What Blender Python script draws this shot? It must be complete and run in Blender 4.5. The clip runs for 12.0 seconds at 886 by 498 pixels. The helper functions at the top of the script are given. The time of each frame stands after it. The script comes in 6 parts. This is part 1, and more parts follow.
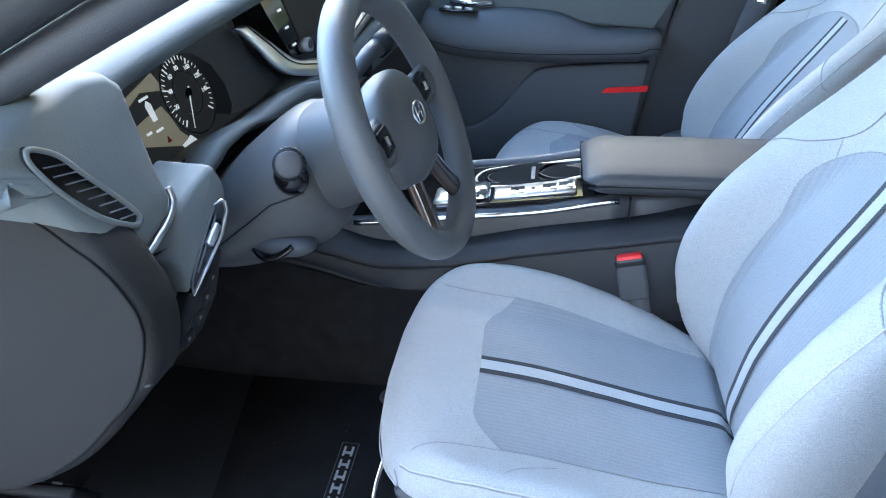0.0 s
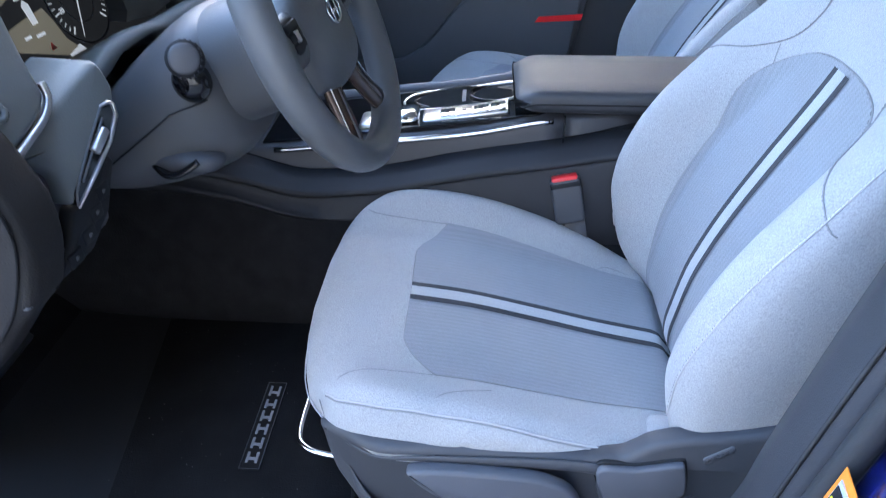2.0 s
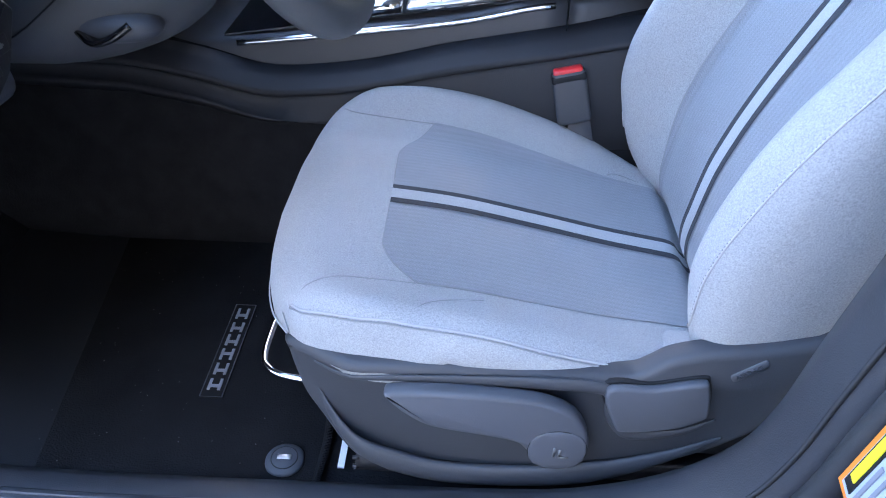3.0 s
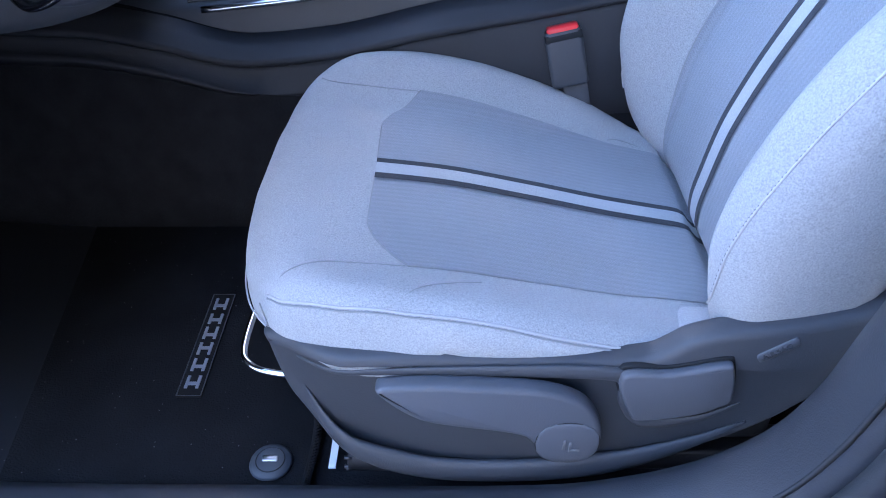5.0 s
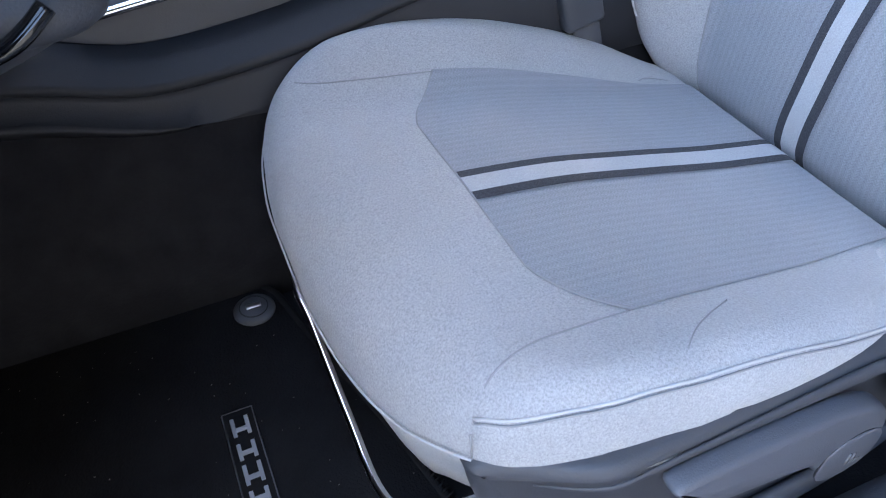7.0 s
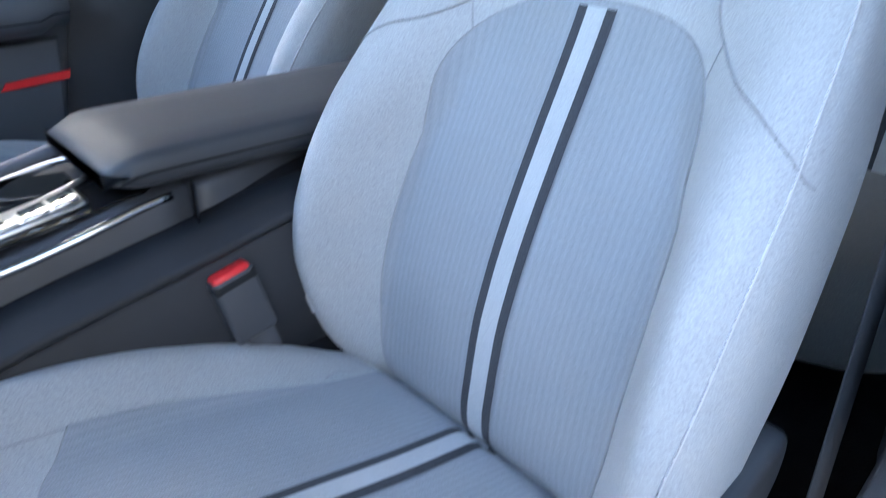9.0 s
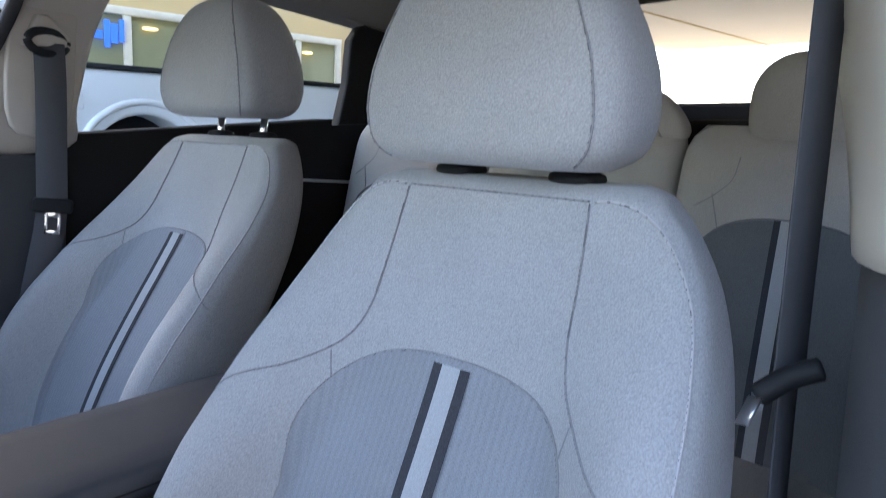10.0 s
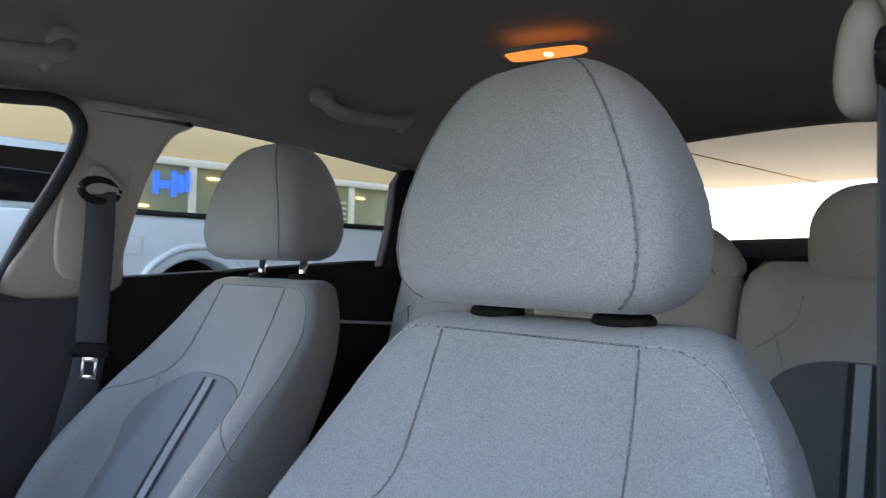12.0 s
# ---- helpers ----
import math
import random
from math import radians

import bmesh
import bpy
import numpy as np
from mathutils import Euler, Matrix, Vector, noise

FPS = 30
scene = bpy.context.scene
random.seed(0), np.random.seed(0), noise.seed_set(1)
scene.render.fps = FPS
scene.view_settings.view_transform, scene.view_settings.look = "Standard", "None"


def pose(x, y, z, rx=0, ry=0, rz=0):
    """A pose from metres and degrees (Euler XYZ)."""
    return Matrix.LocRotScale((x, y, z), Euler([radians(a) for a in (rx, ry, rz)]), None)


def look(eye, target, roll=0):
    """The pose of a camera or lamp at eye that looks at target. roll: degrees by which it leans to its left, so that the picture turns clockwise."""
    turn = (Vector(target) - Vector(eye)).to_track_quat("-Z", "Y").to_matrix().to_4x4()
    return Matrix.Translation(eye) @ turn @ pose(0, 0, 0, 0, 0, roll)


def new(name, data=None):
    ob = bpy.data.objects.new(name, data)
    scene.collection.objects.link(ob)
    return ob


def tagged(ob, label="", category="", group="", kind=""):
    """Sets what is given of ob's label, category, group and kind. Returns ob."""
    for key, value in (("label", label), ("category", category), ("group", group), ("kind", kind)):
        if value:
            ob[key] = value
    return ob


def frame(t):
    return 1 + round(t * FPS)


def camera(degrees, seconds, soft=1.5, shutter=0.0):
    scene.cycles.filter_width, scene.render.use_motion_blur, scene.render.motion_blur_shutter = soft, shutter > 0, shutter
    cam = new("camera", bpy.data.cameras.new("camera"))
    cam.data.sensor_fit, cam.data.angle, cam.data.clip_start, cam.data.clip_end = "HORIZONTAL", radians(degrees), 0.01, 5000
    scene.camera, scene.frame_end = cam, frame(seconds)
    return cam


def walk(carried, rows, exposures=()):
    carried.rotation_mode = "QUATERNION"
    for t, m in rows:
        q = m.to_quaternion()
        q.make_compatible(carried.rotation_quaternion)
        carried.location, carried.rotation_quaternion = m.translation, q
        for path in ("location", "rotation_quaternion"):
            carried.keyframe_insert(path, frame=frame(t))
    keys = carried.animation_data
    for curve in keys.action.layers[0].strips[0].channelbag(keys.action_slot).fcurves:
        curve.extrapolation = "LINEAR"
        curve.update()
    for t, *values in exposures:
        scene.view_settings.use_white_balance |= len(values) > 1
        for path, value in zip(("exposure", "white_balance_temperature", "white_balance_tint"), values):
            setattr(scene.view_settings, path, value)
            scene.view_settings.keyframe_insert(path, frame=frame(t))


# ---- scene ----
cam = camera(63.1, 12.0, 1.0, 0.3)
PATH = [
    (0, (-0.303, -1.285, 1.295), (-0.553, 0.42, 0.28), -1.0),
    (0.5, (-0.293, -1.288, 1.29), (-0.476, 0.434, 0.289), -0.9),
    (1, (-0.291, -1.287, 1.291), (-0.432, 0.443, 0.297), -0.7),
    (1.5, (-0.289, -1.283, 1.278), (-0.395, 0.429, 0.249), -0.2),
    (2, (-0.289, -1.257, 1.211), (-0.368, 0.405, 0.102), 0.6),
    (2.5, (-0.293, -1.226, 1.139), (-0.347, 0.393, -0.034), 1.3),
    (3, (-0.279, -1.183, 1.079), (-0.341, 0.402, -0.14), 0.7),
    (5, (-0.284, -1.123, 1.035), (-0.315, 0.421, -0.235), -0.7),
    (5.5, (-0.381, -1.092, 1.008), (-0.284, 0.424, -0.293), -0.7),
    (6, (-0.49, -1.01, 0.976), (-0.188, 0.445, -0.364), -0.3),
    (6.5, (-0.564, -0.915, 0.955), (-0.104, 0.477, -0.406), -0.7),
    (6.7, (-0.584, -0.882, 0.954), (-0.069, 0.479, -0.418), -0.7),
    (8.3, (-0.529, -0.808, 0.971), (0.386, 0.431, -0.305), -0.4),
    (8.5, (-0.498, -0.805, 0.98), (0.508, 0.427, -0.233), 0.2),
    (9, (-0.417, -0.824, 1.023), (0.781, 0.484, 0.1), 1.2),
    (9.5, (-0.373, -0.821, 1.086), (1.037, 0.459, 0.475), 1.7),
    (10, (-0.351, -0.807, 1.129), (1.168, 0.453, 0.804), 2.1),
    (10.5, (-0.342, -0.8, 1.141), (1.213, 0.444, 0.949), 2.7),
    (11, (-0.341, -0.796, 1.139), (1.228, 0.435, 0.995), 3.0),
    (11.5, (-0.338, -0.793, 1.138), (1.214, 0.467, 1.081), 2.4),
    (12, (-0.302, -0.785, 1.129), (1.136, 0.604, 1.184), 1.4),
]
walk(cam, [(t, look(eye, target, roll)) for t, eye, target, roll in PATH], [(0, 4.9, 6250, 4), (1.5, 4.7, 6150, 9), (3, 4.6, 6050, 14), (5.0, 4.5, 5600, 17), (5.8, 4.62, 5850, 15), (6.5, 4.58, 6450, 14), (8.5, 4.55, 6900, 9), (9.0, 4.42, 6450, 8), (9.5, 4.34, 6350, 8), (10.0, 3.75, 6850, 14), (10.5, 3.5, 7100, 13), (11.3, 3.36, 7000, 10), (12, 3.38, 7100, 12)])

# ---- world and light ----
world = bpy.data.worlds.new("sky")
scene.world = world
world.use_nodes = True
wn = world.node_tree.nodes
sky = wn.new("ShaderNodeTexSky")
sky.sky_type = "NISHITA"
sky.sun_disc = False
sky.sun_elevation, sky.sun_rotation = radians(25), radians(-8)
wn["Background"].inputs[1].default_value = 0.15
world.node_tree.links.new(sky.outputs[0], wn["Background"].inputs[0])
sun = new("sun", bpy.data.lights.new("sun", "SUN"))
sun.data.energy, sun.data.angle, sun.data.color = 3.0, radians(0.6), (1.0, 0.95, 0.88)
sun.matrix_world = look((-1.4, 10, 4.71), (0, 0, 0))


# ---- materials ----
def shader(name, color, rough=0.6, metal=0.0, grain=400.0, bump=0.15, var=0.12, coarse=9.0, spec=0.5, emit=None, power=0.0):
    """A surface with coarse tone variation and a fine relief."""
    m = bpy.data.materials.new(name)
    m.use_nodes = True
    n, l = m.node_tree.nodes, m.node_tree.links
    p = n["Principled BSDF"]
    p.inputs["Roughness"].default_value, p.inputs["Metallic"].default_value = rough, metal
    p.inputs["Specular IOR Level"].default_value = spec
    tc = n.new("ShaderNodeTexCoord")
    big = n.new("ShaderNodeTexNoise")
    big.inputs["Scale"].default_value, big.inputs["Detail"].default_value = coarse, 4
    fine = n.new("ShaderNodeTexNoise")
    fine.inputs["Scale"].default_value, fine.inputs["Detail"].default_value = grain, 2
    l.new(tc.outputs["Object"], big.inputs["Vector"])
    l.new(tc.outputs["Object"], fine.inputs["Vector"])
    mix = n.new("ShaderNodeMix")
    mix.data_type = "RGBA"
    mix.inputs[6].default_value = (*[c * (1 - var) for c in color], 1)
    mix.inputs[7].default_value = (*[min(1, c * (1 + var)) for c in color], 1)
    l.new(big.outputs["Fac"], mix.inputs[0])
    l.new(mix.outputs[2], p.inputs["Base Color"])
    if bump:
        b = n.new("ShaderNodeBump")
        b.inputs["Strength"].default_value, b.inputs["Distance"].default_value = bump, 0.001
        l.new(fine.outputs["Fac"], b.inputs["Height"])
        l.new(b.outputs[0], p.inputs["Normal"])
    if emit:
        p.inputs["Emission Color"].default_value, p.inputs["Emission Strength"].default_value = (*emit, 1), power
    return m


def fabric(name, dark, light, flecks=700.0, weave=None, sheen=0.25):
    """Woven cloth: mottled yarn, soft stains, and for the insert a ribbed herringbone along its own uv."""
    m = bpy.data.materials.new(name)
    m.use_nodes = True
    n, l = m.node_tree.nodes, m.node_tree.links
    p = n["Principled BSDF"]
    p.inputs["Roughness"].default_value = 0.95
    p.inputs["Specular IOR Level"].default_value = 0.15
    p.inputs["Sheen Weight"].default_value = sheen
    p.inputs["Sheen Roughness"].default_value = 0.5
    tc = n.new("ShaderNodeTexCoord")
    yarn = n.new("ShaderNodeTexNoise")
    yarn.inputs["Scale"].default_value, yarn.inputs["Detail"].default_value, yarn.inputs["Roughness"].default_value = flecks, 3, 0.7
    stain = n.new("ShaderNodeTexNoise")
    stain.inputs["Scale"].default_value, stain.inputs["Detail"].default_value = 7, 5
    l.new(tc.outputs["Object"], yarn.inputs["Vector"])
    l.new(tc.outputs["Object"], stain.inputs["Vector"])
    ramp = n.new("ShaderNodeValToRGB")
    ramp.color_ramp.elements[0].position, ramp.color_ramp.elements[0].color = 0.3, (*dark, 1)
    ramp.color_ramp.elements[1].position, ramp.color_ramp.elements[1].color = 0.68, (*light, 1)
    height = yarn.outputs["Fac"]
    l.new(yarn.outputs["Fac"], ramp.inputs[0])
    if weave:
        sep = n.new("ShaderNodeSeparateXYZ")
        l.new(tc.outputs["UV"], sep.inputs[0])
        tri = n.new("ShaderNodeMath")
        tri.operation = "PINGPONG"
        tri.inputs[1].default_value = weave
        l.new(sep.outputs[0], tri.inputs[0])
        add = n.new("ShaderNodeMath")
        add.operation = "ADD"
        l.new(tri.outputs[0], add.inputs[0])
        l.new(sep.outputs[1], add.inputs[1])
        diag = n.new("ShaderNodeMath")
        diag.operation = "PINGPONG"
        diag.inputs[1].default_value = weave * 0.45
        l.new(add.outputs[0], diag.inputs[0])
        scale = n.new("ShaderNodeMath")
        scale.operation = "MULTIPLY_ADD"
        scale.inputs[1].default_value = 0.5 / (weave * 0.45)
        l.new(diag.outputs[0], scale.inputs[0])
        rib = n.new("ShaderNodeMath")
        rib.operation = "MULTIPLY"
        rib.inputs[1].default_value = 0.35 / weave
        l.new(tri.outputs[0], rib.inputs[0])
        l.new(rib.outputs[0], scale.inputs[2])
        blend = n.new("ShaderNodeMix")
        blend.inputs[0].default_value = 0.25
        l.new(yarn.outputs["Fac"], blend.inputs[2])
        l.new(scale.outputs[0], blend.inputs[3])
        l.new(blend.outputs[0], ramp.inputs[0])
        height = blend.outputs[0]
    tint = n.new("ShaderNodeMix")
    tint.data_type, tint.blend_type = "RGBA", "MULTIPLY"
    tint.inputs[0].default_value = 1.0
    soft = n.new("ShaderNodeMapRange")
    soft.inputs[3].default_value, soft.inputs[4].default_value = 0.84, 1.10
    l.new(stain.outputs["Fac"], soft.inputs[0])
    l.new(ramp.outputs[0], tint.inputs[6])
    l.new(soft.outputs[0], tint.inputs[7])
    l.new(tint.outputs[2], p.inputs["Base Color"])
    b = n.new("ShaderNodeBump")
    b.inputs["Strength"].default_value, b.inputs["Distance"].default_value = 0.5, 0.0012
    l.new(height, b.inputs["Height"])
    l.new(b.outputs[0], p.inputs["Normal"])
    return m


def glass(name, tint=(1, 1, 1), rough=0.0):
    m = bpy.data.materials.new(name)
    m.use_nodes = True
    p = m.node_tree.nodes["Principled BSDF"]
    p.inputs["Base Color"].default_value = (*tint, 1)
    p.inputs["Transmission Weight"].default_value = 1.0
    p.inputs["Roughness"].default_value, p.inputs["IOR"].default_value = rough, 1.02
    return m


CLOTH = fabric("light_cloth", (0.28, 0.285, 0.295), (0.465, 0.474, 0.485), flecks=620)
INSERT = fabric("insert_cloth", (0.205, 0.22, 0.245), (0.335, 0.355, 0.385), weave=0.0039)
STRIPE_D = fabric("dark_stripe_cloth", (0.034, 0.037, 0.044), (0.068, 0.072, 0.083), sheen=0.08)
STRIPE_L = fabric("pale_stripe_cloth", (0.35, 0.37, 0.39), (0.48, 0.50, 0.52))
SEAMLINE = shader("seam_line", (0.27, 0.275, 0.285), 0.95, bump=0)
THREAD = shader("seam_thread", (0.17, 0.175, 0.19), 0.9, bump=0)
PIPING = shader("piping", (0.46, 0.46, 0.47), 0.9, grain=900)
CARPET = shader("black_carpet", (0.015, 0.015, 0.017), 1.0, grain=260, bump=1.0, var=0.5, coarse=25, spec=0.1)
MATPILE = shader("mat_pile", (0.011, 0.011, 0.0122), 1.0, grain=420, bump=1.0, var=0.6, coarse=14, spec=0.1)
SILLPL = shader("sill_plastic", (0.036, 0.038, 0.045), 0.5, grain=650, bump=0.25, var=0.08)
PLASTIC = shader("charcoal_plastic", (0.052, 0.055, 0.064), 0.55, grain=650, bump=0.25, var=0.08)
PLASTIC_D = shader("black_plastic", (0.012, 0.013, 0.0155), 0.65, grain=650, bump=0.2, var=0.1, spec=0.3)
BADGE = shader("badge_backing", (0.010, 0.010, 0.011), 0.9, grain=900, bump=0.3, spec=0.15)
PLASTIC_G = shader("grey_plastic", (0.085, 0.09, 0.105), 0.5, grain=650, bump=0.25, var=0.06)
TUNNEL = shader("tunnel_trim", (0.034, 0.035, 0.040), 0.55, grain=650, bump=0.25, var=0.2, spec=0.2)
CONSOLE = shader("console_plastic", (0.050, 0.052, 0.060), 0.5, grain=650, bump=0.25, var=0.08)
DOORPL = shader("door_plastic", (0.090, 0.096, 0.107), 0.6, grain=650, bump=0.25, var=0.08)
SOFT = shader("soft_dash_skin", (0.135, 0.152, 0.154), 0.62, grain=520, bump=0.35, var=0.06)
COLUMN = shader("column_plastic", (0.068, 0.070, 0.075), 0.55, grain=650, bump=0.25, var=0.06)
LEATHER = shader("dark_vinyl", (0.045, 0.048, 0.055), 0.5, grain=480, bump=0.35, var=0.07)
ENDCAP = shader("end_cap_skin", (0.022, 0.021, 0.0215), 0.7, grain=480, bump=0.5, var=0.08, spec=0.25)
WHEELSKIN = shader("wheel_rubber", (0.100, 0.104, 0.109), 0.42, grain=1200, bump=0.4, var=0.06)
BEIGE = shader("pale_pillar_plastic", (0.50, 0.455, 0.40), 0.7, grain=600, bump=0.2, var=0.05)
GRIP = shader("handle_plastic", (0.36, 0.335, 0.30), 0.6, grain=600, bump=0.2)
HEADLINER = shader("headliner_cloth", (0.325, 0.298, 0.265), 1.0, grain=900, bump=0.4, var=0.06, spec=0.1)
REARCLOTH = fabric("rear_cloth", (0.33, 0.32, 0.30), (0.47, 0.46, 0.44))
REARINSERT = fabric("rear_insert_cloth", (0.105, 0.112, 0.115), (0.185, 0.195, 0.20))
CHROME = shader("chrome", (0.82, 0.83, 0.85), 0.12, 1.0, bump=0, var=0.02)
SATIN = shader("satin_silver", (0.62, 0.62, 0.63), 0.32, 1.0, bump=0, var=0.04)
BRONZE = shader("dark_gloss_bezel", (0.10, 0.075, 0.065), 0.12, 0.6, bump=0, var=0.05)
GLOSS = shader("gloss_black", (0.008, 0.008, 0.009), 0.06, bump=0, var=0.1)
RED = shader("red_plastic", (0.75, 0.03, 0.035), 0.35, bump=0, var=0.05)
PILLARLOW = shader("lower_pillar_plastic", (0.055, 0.058, 0.066), 0.6, grain=650, bump=0.25, var=0.08)
REFLECTOR = shader("red_reflector", (0.95, 0.025, 0.03), 0.25, grain=1500, bump=0.4, var=0.08)
RUBBER = shader("door_seal_rubber", (0.028, 0.03, 0.034), 0.6, grain=900, bump=0.2)
BLUE = shader("blue_car_paint", (0.012, 0.018, 0.12), 0.12, 0.3, bump=0, var=0.06)
METAL_D = shader("dark_metal", (0.05, 0.05, 0.055), 0.4, 0.8, bump=0.1)
WEB = shader("belt_webbing", (0.070, 0.072, 0.082), 0.75, grain=1400, bump=0.5, var=0.06)
LINT = shader("lint_grit", (0.16, 0.155, 0.15), 0.9, bump=0)
MARK = shader("dim_print", (0.14, 0.14, 0.145), 0.6, bump=0, var=0.02)
PRINT = shader("grey_print", (0.22, 0.23, 0.27), 0.6, bump=0, var=0.02)
CARD = shader("pale_card", (0.42, 0.46, 0.58), 0.45, bump=0, var=0.06)
WHITE = shader("white_print", (0.8, 0.8, 0.8), 0.6, bump=0, var=0.02)
LETTER = shader("silver_letters", (0.26, 0.27, 0.29), 0.5, 0.3, bump=0.1, grain=900)
AMBER = shader("lit_amber_lens", (0.75, 0.28, 0.07), 0.4, bump=0, emit=(1.0, 0.30, 0.06), power=0.11)
BULB = shader("lit_bulb", (1, 0.8, 0.4), 0.4, bump=0, emit=(1.0, 0.6, 0.15), power=0.7)
SCREEN = shader("screen_glow", (0.006, 0.006, 0.007), 0.5, bump=0, spec=0.08, emit=(0.25, 0.27, 0.30), power=0.002)
SCREEN_GLARE = shader("screen_glare", (0.10, 0.095, 0.07), 0.25, bump=0, emit=(0.6, 0.55, 0.42), power=0.008)
DIAL = shader("dial_print", (0.75, 0.78, 0.8), 0.4, bump=0, emit=(0.8, 0.85, 0.9), power=0.02)
WHITECAR = shader("white_car_paint", (0.70, 0.73, 0.74), 0.25, bump=0, var=0.03)
TYRE = shader("tyre_rubber", (0.025, 0.025, 0.027), 0.8, grain=80, bump=0.3)
STUCCO = shader("beige_stucco", (0.60, 0.43, 0.21), 0.9, grain=60, bump=0.5, var=0.07, coarse=0.6)
BLOCKWALL = shader("light_block_wall", (0.10, 0.11, 0.125), 0.9, grain=20, bump=0.4, var=0.2, coarse=0.5)
SOFFIT = shader("cream_soffit", (0.60, 0.47, 0.28), 0.6, grain=30, bump=0.2, var=0.08, coarse=0.5)
ASPHALT = shader("pale_concrete", (0.28, 0.27, 0.255), 0.9, grain=40, bump=0.6, var=0.15, coarse=0.8)
SHOPGLASS = shader("shop_glass", (0.30, 0.31, 0.19), 0.15, bump=0, var=0.25, coarse=0.9)
FRAME_W = shader("white_frame", (0.75, 0.70, 0.58), 0.5, bump=0.1, grain=60)
SHOPLAMP = shader("warm_lamp", (0.9, 0.7, 0.3), 0.5, bump=0, emit=(1.0, 0.75, 0.3), power=0.25)
BLUESIGN = shader("blue_sign", (0.03, 0.12, 0.75), 0.5, bump=0, emit=(0.02, 0.12, 0.9), power=0.12)
ORANGE = shader("orange_print", (0.9, 0.25, 0.03), 0.5, bump=0)
YELLOW = shader("yellow_print", (0.85, 0.75, 0.03), 0.5, bump=0)
GLASS = glass("clear_glass")


# ---- shape helpers ----
METRES = Matrix.Identity(4)
PLAN = Matrix.Scale(1.12, 4)  # parts drawn on the plan's own unit
DASH = pose(0.0500, -0.0120, 0.0220, 2.1, -0.3, -6.5) @ PLAN  # the dash and the wheel
REAR = pose(-0.0090, -0.0280, 0.0043, -0.8, 3.3, -5.5) @ PLAN  # what stands behind the front seats
PLACE = METRES  # where the next parts are laid


def thing(name, at, label, category, group="", kind=""):
    e = new(name)
    e.location = PLACE @ Vector(at)
    e.empty_display_size = 0.05
    bpy.context.view_layer.update()
    return tagged(e, label, category, group, kind)


def part(name, geo, material, parent=None, label="", smooth=True, uv=None):
    """Links a shape given in world metres as one mesh, under its thing or part when that is given."""
    verts, faces = geo
    base = Vector((0, 0, 0))
    o = parent
    while o is not None:
        base = base + o.location
        o = o.parent
    me = bpy.data.meshes.new(name)
    me.from_pydata([tuple(PLACE @ Vector(v) - base) for v in verts], [], faces)
    me.materials.append(material)
    if smooth:
        me.polygons.foreach_set("use_smooth", [True] * len(me.polygons))
    if uv is not None:
        lay = me.uv_layers.new(name="uv")
        for lp in me.loops:
            lay.data[lp.index].uv = uv[lp.vertex_index]
    me.validate()
    me.update()
    ob = new(name, me)
    if parent is not None:
        ob.parent = parent
    if label:
        ob["label"] = label
    if name == "stitching":
        ob["kind"] = "stuff"
    return ob


def structure(name, geo, material, label, smooth=False, category="structure"):
    return tagged(part(name, geo, material, smooth=smooth), label, category, kind="structure")


def join(*geos):
    vs, fs = [], []
    for v, f in geos:
        o = len(vs)
        vs += [tuple(p) for p in v]
        fs += [tuple(i + o for i in q) for q in f]
    return vs, fs


def lerp(table, t):
    """Smooth interpolation in a short table of (t, value), with no overshoot."""
    if t <= table[0][0]:
        return table[0][1]
    if t >= table[-1][0]:
        return table[-1][1]
    d = [(b[1] - a[1]) / (b[0] - a[0]) for a, b in zip(table, table[1:])]
    m = [d[0]] + [0.0 if p * q <= 0 else 2 * p * q / (p + q) for p, q in zip(d, d[1:])] + [d[-1]]
    for i in range(len(d)):
        a, b = table[i], table[i + 1]
        if t <= b[0]:
            w = b[0] - a[0]
            k = (t - a[0]) / w
            return a[1] * (1 + 2 * k) * (1 - k) ** 2 + m[i] * w * k * (1 - k) ** 2 + b[1] * k * k * (3 - 2 * k) + m[i + 1] * w * k * k * (k - 1)


def loft(rings, cap=True, closed=True):
    n = len(rings[0])
    vs = [tuple(p) for r in rings for p in r]
    fs = []
    for i in range(len(rings) - 1):
        for j in range(n if closed else n - 1):
            k = (j + 1) % n
            fs.append((i * n + j, i * n + k, (i + 1) * n + k, (i + 1) * n + j))
    if cap and closed:
        fs.append(tuple(range(n - 1, -1, -1)))
        fs.append(tuple((len(rings) - 1) * n + j for j in range(n)))
    return vs, fs


def spline(pts, n=8, closed=False):
    """A smooth line through the points."""
    p = [Vector(q) for q in pts]
    out = []
    m = len(p)
    for i in range(m if closed else m - 1):
        a, b, c, d = (p[(i - 1) % m], p[i], p[(i + 1) % m], p[(i + 2) % m]) if closed else (p[max(i - 1, 0)], p[i], p[i + 1], p[min(i + 2, m - 1)])
        for k in range(n):
            t = k / n
            out.append(0.5 * (2 * b + (c - a) * t + (2 * a - 5 * b + 4 * c - d) * t * t + (3 * b - a - 3 * c + d) * t ** 3))
    if not closed:
        out.append(p[-1])
    return out


